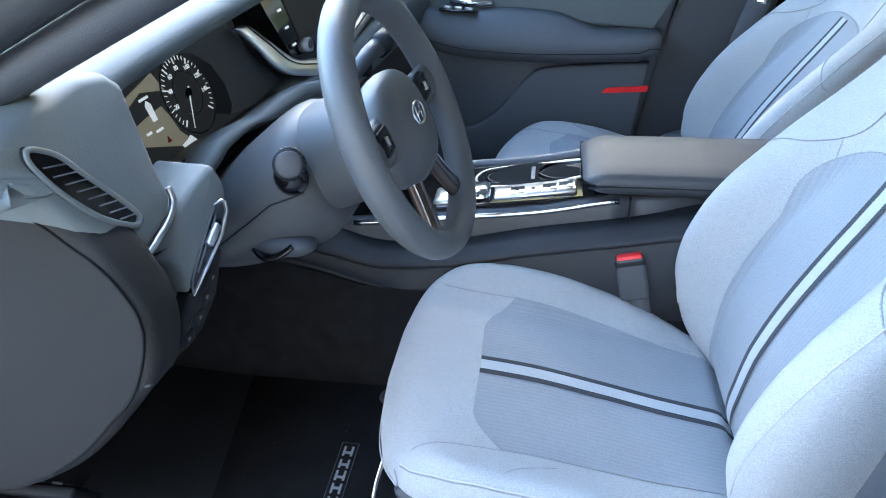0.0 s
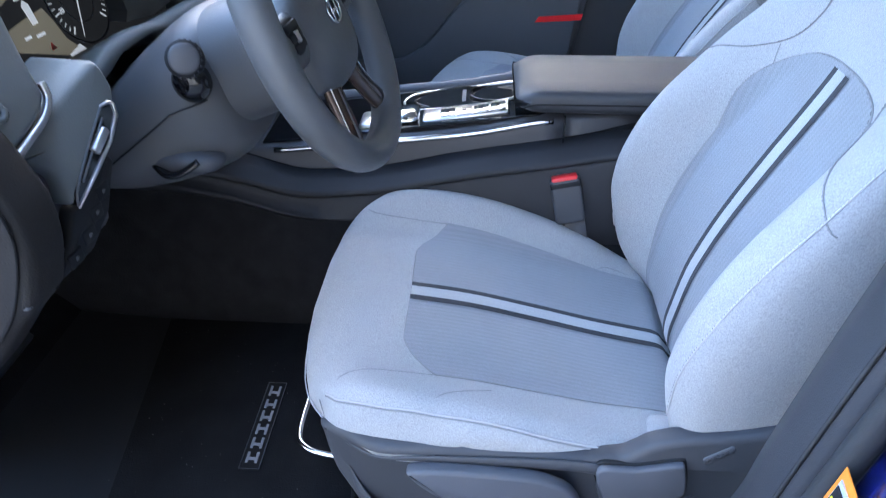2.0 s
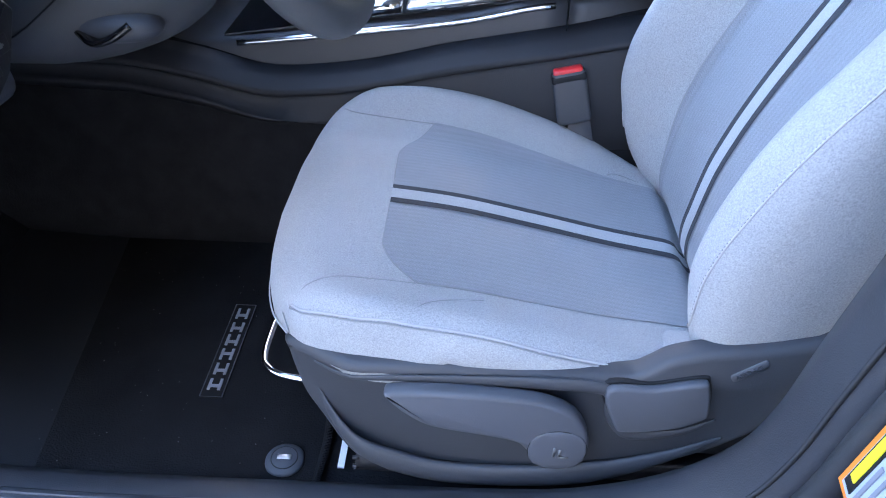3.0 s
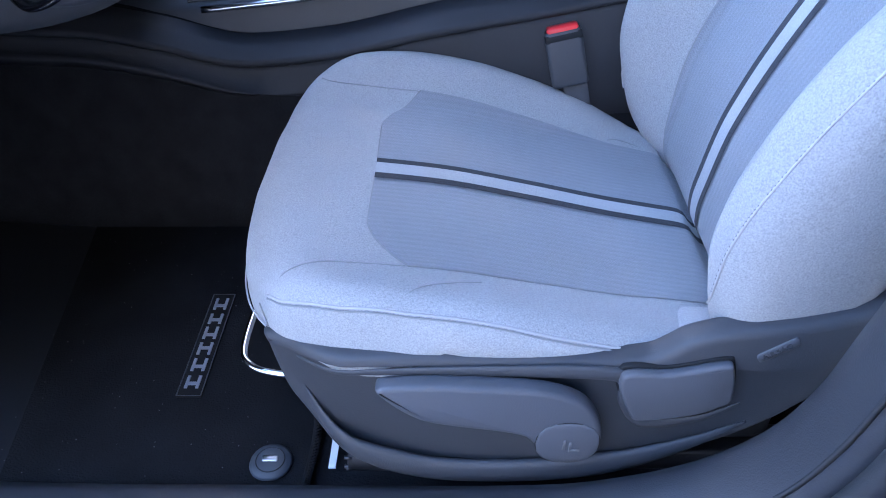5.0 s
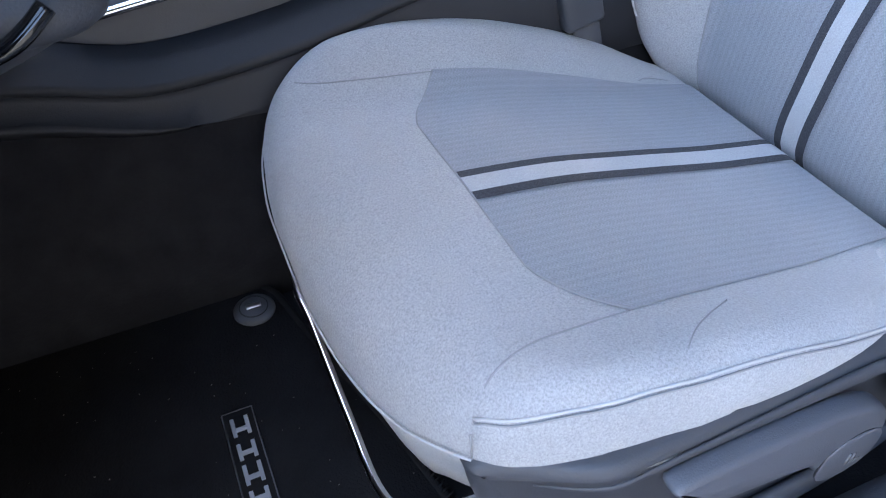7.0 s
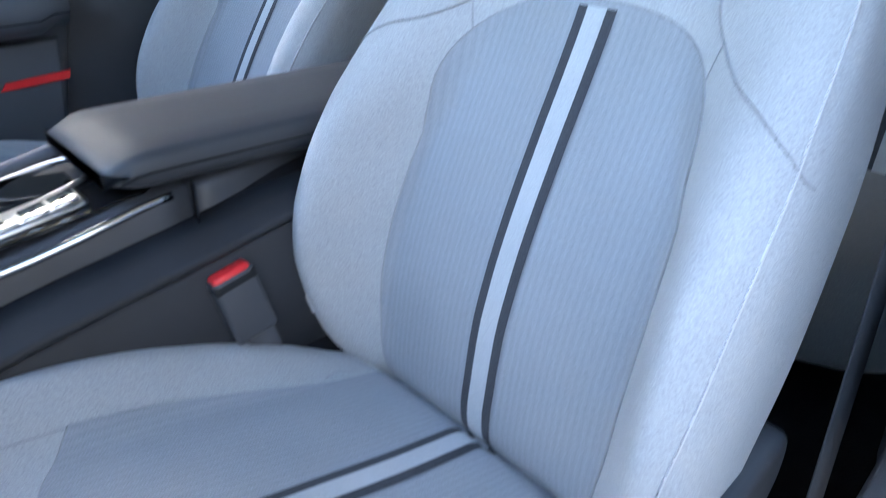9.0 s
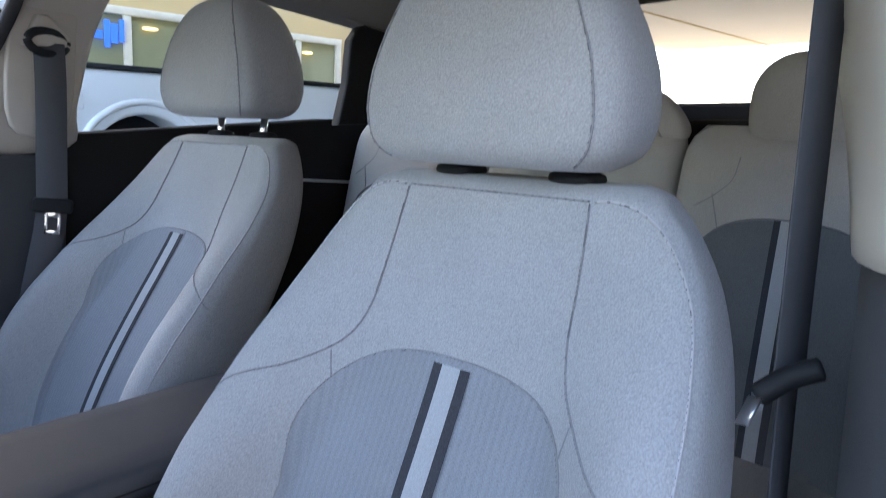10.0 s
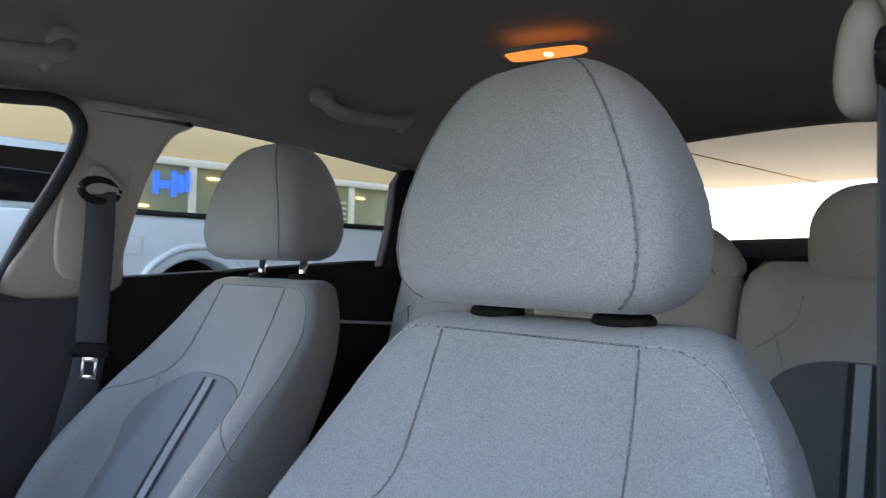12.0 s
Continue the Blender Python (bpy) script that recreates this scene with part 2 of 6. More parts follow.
def tube(pts, r, n=8, closed=False, flat=1.0, up=(0, 0, 1)):
    """A rod along a line; r may be a list; flat squeezes it along up."""
    p = [Vector(q) for q in pts]
    rings = []
    for i, q in enumerate(p):
        a = p[(i - 1) % len(p)] if closed or i else q
        b = p[(i + 1) % len(p)] if closed or i < len(p) - 1 else q
        d = (b - a).normalized()
        u = Vector(up) - d * d.dot(Vector(up))
        if u.length < 1e-4:
            u = Vector((1, 0, 0)) - d * d.x
        u.normalize()
        s = d.cross(u)
        rr = r[i] if isinstance(r, (list, tuple)) else r
        rings.append([q + (s * math.cos(2 * math.pi * k / n) + u * flat * math.sin(2 * math.pi * k / n)) * rr for k in range(n)])
    if closed:
        rings.append(rings[0])
    return loft(rings, cap=not closed)


def ribbon(pts, width, thick, across):
    """A flat strap along a line; across is its width's direction."""
    rings = []
    p = [Vector(q) for q in pts]
    for i, q in enumerate(p):
        d = (p[min(i + 1, len(p) - 1)] - p[max(i - 1, 0)]).normalized()
        a = Vector(across[i] if isinstance(across, list) else across)
        a = (a - d * a.dot(d)).normalized()
        nrm = d.cross(a)
        w, t = width / 2, thick / 2
        rings.append([q + a * w * s + nrm * t * k for s, k in ((-1, -0.4), (-0.97, -1), (0.97, -1), (1, -0.4), (1, 0.4), (0.97, 1), (-0.97, 1), (-1, 0.4))])
    return loft(rings)


def from_bm(bm):
    bm.verts.index_update()
    out = [tuple(v.co) for v in bm.verts], [tuple(v.index for v in f.verts) for f in bm.faces]
    bm.free()
    return out


def box(lo, hi, r=0.004, seg=2):
    bm = bmesh.new()
    bmesh.ops.create_cube(bm, size=1)
    for v in bm.verts:
        v.co = Vector([(a + b) / 2 + c * (b - a) for a, b, c in zip(lo, hi, v.co)])
    if r:
        bmesh.ops.bevel(bm, geom=bm.edges[:], offset=r, segments=seg, affect="EDGES", profile=0.5)
    return from_bm(bm)


def plate(outline, axis, lo, hi, r=0.003, seg=2):
    """A slab with the given outline (pairs in the two other axes), from lo to hi along axis 0, 1 or 2."""
    bm = bmesh.new()
    def at(p, d):
        q = list(p)
        q.insert(axis, d)
        return q
    a = [bm.verts.new(at(p, lo)) for p in outline]
    b = [bm.verts.new(at(p, hi)) for p in outline]
    fa, fb = bm.faces.new(a), bm.faces.new(b)
    for i in range(len(a)):
        j = (i + 1) % len(a)
        bm.faces.new((a[i], a[j], b[j], b[i]))
    bmesh.ops.recalc_face_normals(bm, faces=bm.faces[:])
    if r:
        edges = list({e for f in (fa, fb) for e in f.edges})
        bmesh.ops.bevel(bm, geom=edges, offset=r, segments=seg, affect="EDGES", profile=0.5)
    return from_bm(bm)


def move(geo, m):
    return [tuple(m @ Vector(v)) for v in geo[0]], geo[1]


def grid(nu, nv, fn, thick=None):
    """An open sheet fn(u, v) for u, v in 0..1; with its uv when fn gives five numbers."""
    vs, uv = [], []
    for i in range(nu + 1):
        for j in range(nv + 1):
            q = fn(i / nu, j / nv)
            vs.append(tuple(q[:3]))
            uv.append(tuple(q[3:5]) if len(q) > 3 else (i / nu, j / nv))
    fs = [(i * (nv + 1) + j, i * (nv + 1) + j + 1, (i + 1) * (nv + 1) + j + 1, (i + 1) * (nv + 1) + j) for i in range(nu) for j in range(nv)]
    return (vs, fs), uv


def egg(c, r, n=2.6, nu=28, nv=18, shape=None):
    """A rounded solid, squarer for larger n; shape(x, y, z) bends unit coordinates."""
    rings = []
    def pw(t):
        return math.copysign(abs(t) ** (2 / n), t)
    for i in range(nv + 1):
        ph = -math.pi / 2 + math.pi * i / nv
        ph = max(-math.pi / 2 + 0.02, min(math.pi / 2 - 0.02, ph))
        ring = []
        for j in range(nu):
            th = 2 * math.pi * j / nu
            q = (pw(math.cos(ph)) * pw(math.cos(th)), pw(math.cos(ph)) * pw(math.sin(th)), pw(math.sin(ph)))
            if shape:
                q = shape(*q)
            ring.append((c[0] + r[0] * q[0], c[1] + r[1] * q[1], c[2] + r[2] * q[2]))
        rings.append(ring)
    return loft(rings)


def rounded(poly, r, n=5):
    """A polygon with its corners rounded."""
    p = [Vector((a, b, 0)) for a, b in poly]
    out = []
    for i, q in enumerate(p):
        a, b = p[i - 1] - q, p[(i + 1) % len(p)] - q
        k = min(r, 0.45 * a.length, 0.45 * b.length)
        s0, s1 = q + a.normalized() * k, q + b.normalized() * k
        out += [s0 * (1 - t) ** 2 + q * 2 * t * (1 - t) + s1 * t * t for t in [m / n for m in range(n + 1)]]
    return out


def stitches(line, pitch=0.0042, r=0.0006, lift=(0, 0, 0)):
    """Short threads along a line."""
    p = [Vector(q) + Vector(lift) for q in line]
    geos, run, on = [], 0.0, []
    for a, b in zip(p, p[1:]):
        d = (b - a).length
        k = max(1, int(d / 0.0014))
        for i in range(k):
            q = a + (b - a) * (i / k)
            if (run % pitch) < pitch * 0.62:
                on.append(q)
            else:
                if len(on) > 1:
                    geos.append(tube([on[0], on[-1]], r, 4))
                on = []
            run += d / k
    return join(*geos) if geos else ([], [])


# ---- front seats ----
def smooth(a, b, t):
    t = max(0.0, min(1.0, (t - a) / (b - a)))
    return t * t * (3 - 2 * t)


YC, ZJ = -0.419, 0.499  # the driver's seat: its middle, and the height where cushion and backrest meet

CUSHION_REAR = [(-0.25, 0.254), (-0.16, 0.249), (-0.08, 0.242), (-0.01, 0.228), (0.03, 0.205), (0.045, 0.15), (0.05, 0.0)]
INBOARD_EDGE = [(-0.527, 0.0), (-0.526, 0.06), (-0.525, 0.115), (-0.518, 0.165), (-0.503, 0.207), (-0.474, 0.238), (-0.42, 0.254), (-0.35, 0.258)]
OUTBOARD_EDGE = [(-0.527, 0.0), (-0.522, 0.06), (-0.514, 0.11), (-0.500, 0.155), (-0.476, 0.197), (-0.450, 0.222), (-0.405, 0.241), (-0.34, 0.251)]
CUSHION_TOP = [(-0.53, 0.073), (-0.48, 0.080), (-0.43, 0.081), (-0.377, 0.076), (-0.30, 0.066), (-0.20, 0.044), (-0.10, 0.020), (-0.04, 0.008), (-0.016, 0.003), (-0.004, -0.004), (0.006, -0.018), (0.06, -0.040)]
BOLSTER_RISE = [(-0.50, 0.018), (-0.46, 0.026), (-0.40, 0.042), (-0.34, 0.048), (-0.26, 0.049), (-0.18, 0.043), (-0.11, 0.032), (-0.06, 0.016), (-0.02, 0.004), (0.02, 0.0)]
BACK_X = [(-0.07, 0.030), (-0.02, 0.018), (-0.006, 0.010), (0.008, 0.004), (0.03, 0.002), (0.07, 0.006), (0.125, 0.014), (0.176, 0.028), (0.226, 0.046), (0.31, 0.083), (0.36, 0.107), (0.42, 0.134), (0.50, 0.162), (0.577, 0.181), (0.62, 0.190)]
BACK_W = [(-0.07, 0.17), (-0.03, 0.205), (0.0, 0.222), (0.05, 0.240), (0.10, 0.250), (0.20, 0.256), (0.30, 0.252), (0.38, 0.242), (0.45, 0.228), (0.51, 0.208), (0.55, 0.184), (0.58, 0.157), (0.60, 0.138)]
BACK_D = [(-0.07, 0.0), (0.0, 0.024), (0.05, 0.050), (0.10, 0.070), (0.16, 0.090), (0.21, 0.098), (0.26, 0.100), (0.30, 0.096), (0.34, 0.086), (0.40, 0.066), (0.46, 0.036), (0.52, 0.012), (0.58, 0.0)]
INSERT_BACK = [(-0.04, 0.143), (0.0, 0.146), (0.05, 0.153), (0.11, 0.158), (0.17, 0.159), (0.24, 0.156), (0.30, 0.151), (0.36, 0.147), (0.44, 0.143)]


def seat(x0, yc, z0, driver, recline=0.0):
    """A front seat whose cushion meets its backrest at x0, yc, z0. The outboard side has the levers on the driver's seat."""
    if driver:
        s = thing("front_seat", (x0, yc, 0.33), "pale grey cloth driver's seat with darker ribbed insert and centre stripes", "car seat", "front seats")
    else:
        s = thing("front_seat", (x0, yc, 0.33), "pale grey cloth passenger seat with ribbed insert, beyond the centre console", "car seat", "front seats")
    out = -1 if driver else 1

    # cushion
    def edge_of(dy):
        return OUTBOARD_EDGE if dy * out > 0 else INBOARD_EDGE

    inner = spline([(a, -out * b, 0) for a, b in INBOARD_EDGE + CUSHION_REAR], 6)
    outer_ = spline([(a, out * b, 0) for a, b in OUTBOARD_EDGE + CUSHION_REAR], 6)
    rim = inner + outer_[-2:0:-1]
    if not driver:
        rim = rim[::-1]
    XC = -0.23

    def half_width(x, dy):
        return lerp([(a, b) for a, b in edge_of(dy) + CUSHION_REAR[:-1]], x)

    def front_x(dy):
        return lerp([(b, a) for a, b in edge_of(dy)], abs(dy))

    def cz(x, dy):
        near = dy * out > 0
        z = lerp(CUSHION_TOP, x) + lerp(BOLSTER_RISE, x) * (0.45 if near else 1.0) * smooth(0.140, 0.230, abs(dy))
        # the roll over the front and the sides
        d = x - front_x(dy)
        if d < 0.070 and x < -0.3:
            q = 1 - max(0.0, d) / 0.070
            z -= 0.048 * (1 - math.sqrt(max(0.0, 1 - q * q)))
        d = half_width(x, dy) - abs(dy)
        r = 0.034 if near else 0.044
        if d < r and x > -0.46:
            q = 1 - max(0.0, d) / r
            z -= r * 0.8 * smooth(-0.46, -0.40, x) * (1 - math.sqrt(max(0.0, 1 - q * q)))
        return z

    def cp(x, dy, lift=0.0):
        return (x0 + x, yc + dy, z0 + cz(x, dy) + lift)

    rings = []
    for k in [0.002, 0.15, 0.3, 0.45, 0.56, 0.64, 0.70, 0.75, 0.79, 0.825, 0.855, 0.88, 0.90, 0.92, 0.938, 0.953, 0.966, 0.977, 0.986, 0.993, 0.998, 1.0]:
        rings.append([cp(XC + (p.x - XC) * k, p.y * k) for p in rim])
    for drop, grow in ((0.008, 1.001), (0.020, 0.998), (0.032, 0.988), (0.045, 0.965), (0.07, 0.925), (0.095, 0.905), (0.12, 0.89)):
        ring = []
        for p in rim:
            fr = smooth(-0.40, -0.50, p.x)
            g = grow + fr * (1.004 - 1.3 * max(0.0, drop - 0.02) - grow)
            tuck_in = 1 - 0.11 * smooth(0.020, 0.050, drop) * (1 if p.y * out > 0 else 0)
            ring.append((x0 + XC + (p.x - XC) * g, yc + p.y * grow * tuck_in, z0 + cz(p.x, p.y) - drop * (1.0 + 0.30 * fr)))
        rings.append(ring)
    cushion = part("cushion", loft(rings[::-1]), CLOTH, s)

    def insert_x(q):
        return lerp([(0.0, -0.378), (0.57, -0.379), (0.70, -0.372), (0.90, -0.347), (1.0, -0.333)], abs(q))

    def insert_w(x):
        return lerp([(-0.335, 0.174), (-0.25, 0.170), (-0.15, 0.162), (-0.05, 0.150), (0.03, 0.146)], x)

    def patch(u, v, lift=0.0026):
        q = 2 * u - 1
        xf = insert_x(q)
        x = xf + (0.03 - xf) * v
        dy = q * insert_w(x)
        return (*cp(x, dy, lift), dy, x)

    g, uv = grid(56, 64, patch)
    part("cushion_insert", g, INSERT, cushion, "darker grey ribbed insert", uv=uv)
    # the panels are drawn in a little along their seams
    for lo, hi, mt, lb in ((-0.0215, -0.0105, STRIPE_D, "dark stripe"), (-0.0105, 0.0105, STRIPE_L, "pale stripe"), (0.0105, 0.0195, STRIPE_D, "dark stripe")):
        g, uv = grid(3, 60, lambda u, v: (*cp(-0.3785 + 0.40 * v, lo + (hi - lo) * u, 0.0040), lo + (hi - lo) * u, v))
        part("stripe", g, mt, cushion, lb, uv=uv)
    lines = [[patch(i / 60, 0, 0.0016)[:3] for i in range(61)], [patch(0, i / 40, 0.0014)[:3] for i in range(41)], [patch(1, i / 40, 0.0014)[:3] for i in range(41)]]
    part("seam", join(*[tube(l, 0.0011, 6) for l in lines]), SEAMLINE, cushion)
    for sd in (-1, 1):
        fr = spline([cp(-0.468, sd * 0.200), cp(-0.450, sd * 0.186), cp(-0.42, sd * 0.178), cp(-0.38, sd * 0.175), cp(-0.335, sd * 0.174)], 8)
        part("seam", tube([(a, b, c + 0.0002) for a, b, c in fr], 0.0008, 5), SEAMLINE, cushion)
    tuck = spline([cp(-0.008, -out * 0.152), cp(-0.04, -out * 0.163), cp(-0.064, -out * 0.166), cp(-0.078, -out * 0.161)], 6)
    part("seam", tube(tuck, 0.0007, 5), SEAMLINE, cushion)

    def edge_dy(x):
        return out * lerp([(-0.468, 0.198), (-0.45, 0.214), (-0.42, 0.227), (-0.38, 0.237), (-0.32, 0.244), (-0.22, 0.245), (-0.12, 0.239), (-0.083, 0.235)], x)

    line = [cp(-0.468 + 0.385 * i / 70, edge_dy(-0.468 + 0.385 * i / 70), 0.0006) for i in range(71)]
    if driver:
        e = line[-1]
        line += spline([e, (x0 - 0.070, e[1] - 0.005, z0 + 0.024), (x0 - 0.060, e[1] - 0.004, z0 + 0.042), (x0 - 0.050, e[1] - 0.001, z0 + 0.051), (x0 - 0.036, e[1] + 0.008, z0 + 0.053), (x0 - 0.015, e[1] + 0.022, z0 + 0.050), (x0 + 0.010, e[1] + 0.040, z0 + 0.044)], 6)[1:]
        tail = line[70:]
        part("flap", grid(len(tail) - 1, 5, lambda u, v: [a + (b - a) * v for a, b in zip(tail[round((len(tail) - 1) * u)], (x0 - 0.075 + 0.08 * u, yc + out * 0.15, z0 + cz(-0.075 + 0.08 * u, out * 0.15) - 0.003))])[0], CLOTH, cushion, "gathered cloth edge meeting the backrest")
        part("flap", grid(len(tail) - 1, 3, lambda u, v: (tail[round((len(tail) - 1) * u)][0] - 0.004 * v, tail[round((len(tail) - 1) * u)][1] + 0.004 * v, tail[round((len(tail) - 1) * u)][2] - 0.04 * v))[0], CLOTH, cushion, "gathered cloth edge meeting the backrest")
    part("piping", tube(line, 0.0014, 6), PIPING, cushion)
    # darker line just below the piping, drawn as the shadow under it
    part("seam", tube([(a, b + out * 0.0022, c - 0.0026) for a, b, c in line], 0.0010, 6), SEAMLINE, cushion)
    part("stitching", stitches([(a, b - out * 0.005, c + 0.0012) for a, b, c in line]), THREAD, cushion)
    cross = spline([cp(-0.345, edge_dy(-0.345), 0.0002), cp(-0.325, out * 0.222, 0.0002), cp(-0.300, out * 0.206, 0.0002), cp(-0.262, out * 0.190, 0.0002)], 6)
    part("seam", tube(cross, 0.0006, 5), SEAMLINE, cushion)
    nose = []
    for i in range(81):
        dy = -0.205 + 0.41 * i / 80
        nose.append((x0 + front_x(dy) - 0.0035, yc + dy * 1.008, z0 + cz(front_x(dy), dy) - 0.012 - 0.008 * smooth(0.2, 0.05, abs(dy))))
    part("seam", tube(nose, 0.0010, 5), PIPING, cushion)
    part("seam", tube([(x0 - 0.474 + 0.001 * i, yc + out * (0.207 - 0.0008 * i), z0 + 0.060 - 0.012 * i) for i in range(8)], 0.0008, 5), SEAMLINE, cushion)

    # backrest
    def bx(zr):
        return lerp(BACK_X, zr) + recline * max(0.0, zr)

    def wid(zr):
        return lerp(BACK_W, zr)

    def bp(zr, dy, lift=0.0, shrink=0.0):
        w = wid(zr) - shrink
        v = max(-1.0, min(1.0, dy / w))
        crest = min(0.90, (lerp(INSERT_BACK, zr) + 0.062) / w)
        f = lerp(BACK_D, zr) * smooth(lerp(INSERT_BACK, zr) * lerp([(0.28, 0.90), (0.40, 0.62), (0.52, 0.30)], zr) / w, crest, abs(v))
        e = max(0.0, (abs(v) - 0.86) / 0.14)
        f -= (0.020 + 0.34 * lerp(BACK_D, zr)) * (1 - math.sqrt(max(0.0, 1 - min(1.0, e) ** 2)))
        return (x0 + bx(zr) - f - lift + shrink, yc + dy, z0 + zr)

    nf = 90

    def bring(zr, shrink, up):
        t = lerp([(-0.07, 0.07), (0.1, 0.115), (0.35, 0.11), (0.60, 0.085)], zr) - shrink * 1.4
        ring = []
        for j in range(nf + 1):
            v = -math.cos(math.pi * j / nf)
            q = bp(zr, v * (wid(zr) - shrink), 0, shrink)
            ring.append((q[0], q[1], q[2] + up))
        for j in range(1, 24):
            v = math.cos(math.pi * j / 24)
            edge = (1 - abs(v) ** 6) ** 0.5
            ring.append((x0 + bx(zr) + 0.035 + (t - 0.035) * edge + shrink * 0.4, yc + v * (wid(zr) - shrink) * 0.995, z0 + zr + up))
        return ring

    rings = [bring(-0.07 + 0.644 * i / 84, 0.02 * smooth(3, 0, i), 0) for i in range(85)]
    for k in range(1, 10):
        a = math.pi / 2 * k / 9
        rings.append(bring(0.574 + 0.001 * k, 0.020 * (1 - math.cos(a)), 0.006 * math.sin(a)))
    back = part("backrest", loft(rings), CLOTH, s)

    def top(dy):
        return 0.315 + 0.112 * (1 - min(1, abs(dy) / 0.1495) ** 2.5) ** (1 / 2.5)

    def bpatch(u, v, lift=0.0024):
        q = -math.cos(math.pi * u)
        zt = top(q * 0.1495)
        zr = -0.03 + (zt + 0.03) * v
        dy = q * lerp(INSERT_BACK, zr) * (0.1495 / lerp(INSERT_BACK, zt) if v > 0.999 else 1.0)
        return (*bp(zr, dy, lift), dy, zr)

    g, uv = grid(56, 72, bpatch)
    part("backrest_insert", g, INSERT, back, "darker grey ribbed insert", uv=uv)
    for lo, hi, mt, lb in ((-0.0215, -0.0105, STRIPE_D, "dark stripe"), (-0.0105, 0.0105, STRIPE_L, "pale stripe"), (0.0105, 0.0205, STRIPE_D, "dark stripe")):
        g, uv = grid(3, 70, lambda u, v: (*bp(-0.03 + 0.451 * v, lo + (hi - lo) * u, 0.0038), lo + (hi - lo) * u, v))
        part("stripe", g, mt, back, lb, uv=uv)
    arch = [bpatch(i / 80, 1, 0.0014)[:3] for i in range(81)]
    part("seam", join(tube(arch, 0.0012, 6), *[tube([bpatch(u, i / 50, 0.0014)[:3] for i in range(51)], 0.0012, 6) for u in (0, 1)]), SEAMLINE, back)
    part("stitching", stitches([bpatch(i / 80, 1, 0.0030)[:3] for i in range(81)], r=0.0005), THREAD, back)
    for sd in (-1, 1):
        pts = [(0.101, 0.574), (0.104, 0.54), (0.107, 0.50), (0.110, 0.462), (0.120, 0.432), (0.138, 0.413), (0.166, 0.397), (0.200, 0.386), (0.228, 0.368), (0.246, 0.346)]
        fine = spline([(a * sd, b, 0) for a, b in pts], 10)
        part("seam", tube([bp(q[1], q[0], 0.0009) for q in fine], 0.0010, 5), SEAMLINE, back)
        part("stitching", stitches([bp(q[1], q[0], 0.0018) for q in fine], r=0.0006), THREAD, back)
        part("seam", tube([bp(0.411 - 0.028 * i / 8, sd * (0.135 - 0.006 * i / 8), 0.0004) for i in range(9)], 0.0007, 5), SEAMLINE, back)
        rows = [(0.576, 0.66), (0.577, 0.78), (0.570, 0.90), (0.55, 0.945), (0.51, 0.962), (0.46, 0.965), (0.40, 0.965), (0.32, 0.965), (0.22, 0.955), (0.14, 0.935), (0.095, 0.91), (0.07, 0.88)]
        outl = spline([(wid(zr) * v, zr, 0) for zr, v in rows], 8)
        part("piping", tube([bp(q[1], sd * q[0], 0.0008) for q in outl], 0.0013, 6), PIPING, back)
        part("stitching", stitches([bp(q[1], sd * q[0], 0.0019) for q in outl], r=0.0006), THREAD, back)
    edge = [bp(0.576, -0.100 + 0.200 * i / 40, 0.0004) for i in range(41)]
    part("seam", tube(edge, 0.0010, 5), SEAMLINE, back)
    part("stitching", stitches([(a - 0.0012, b, c + 0.0002) for a, b, c in edge], r=0.0006), THREAD, back)
    if driver:
        welt = spline([(x0 - 0.035, yc - 0.215, z0 + 0.056), (x0 - 0.020, yc - 0.246, z0 + 0.060), (x0 + 0.02, yc - 0.254, z0 + 0.064), (x0 + 0.10, yc - 0.252, z0 + 0.078)], 8)
        part("piping", tube(welt, 0.0028, 6), PIPING, back)

    # headrest
    hz, hx = z0 + (0.600 if driver else 0.622), x0 + (0.193 if driver else 0.205) + recline * 0.62
    hy, tall, deep = (yc + 0.005, 0.955, 1.0) if driver else (yc, 0.955, 1.3)
    HW = [(0.0, 0.108), (0.008, 0.124), (0.022, 0.137), (0.05, 0.143), (0.085, 0.139), (0.125, 0.125), (0.160, 0.107), (0.188, 0.086), (0.204, 0.068), (0.213, 0.050), (0.219, 0.024), (0.221, 0.003)]
    HD = [(0.0, 0.036), (0.008, 0.050), (0.022, 0.058), (0.06, 0.063), (0.12, 0.059), (0.17, 0.050), (0.198, 0.039), (0.212, 0.026), (0.219, 0.012), (0.221, 0.003)]

    def hp(zr, th, grow=0.0):
        c, d = math.cos(th), math.sin(th)
        n = 3.8
        return (hx + 0.05 * zr + (lerp(HD, zr) * deep + grow) * math.copysign(abs(c) ** (2 / n), c), hy + (lerp(HW, zr) + grow) * math.copysign(abs(d) ** (2 / n), d), hz + zr * tall)

    zs = [0, 0.003, 0.008, 0.014, 0.022, 0.034, 0.05, 0.07, 0.09, 0.11, 0.13, 0.15, 0.17, 0.184, 0.194, 0.202, 0.208, 0.213, 0.2165, 0.219, 0.2205, 0.221]
    head = part("headrest", loft([[hp(z, 2 * math.pi * j / 80) for j in range(80)] for z in zs]), CLOTH, s)
    for sd in (-1, 1):
        def side_line(a, b):
            return [hp(0.004 + 0.210 * i / 60, math.pi - sd * (a - b * i / 60), 0.0004) for i in range(61)]
        part("seam", tube(side_line(0.86, 0.14), 0.0010, 5), SEAMLINE, head)
        part("stitching", stitches([(a - 0.0010, b - sd * 0.0004, c) for a, b, c in side_line(0.86, 0.14)], r=0.0007), THREAD, head)
        px, py = hx + 0.030, yc + sd * 0.066
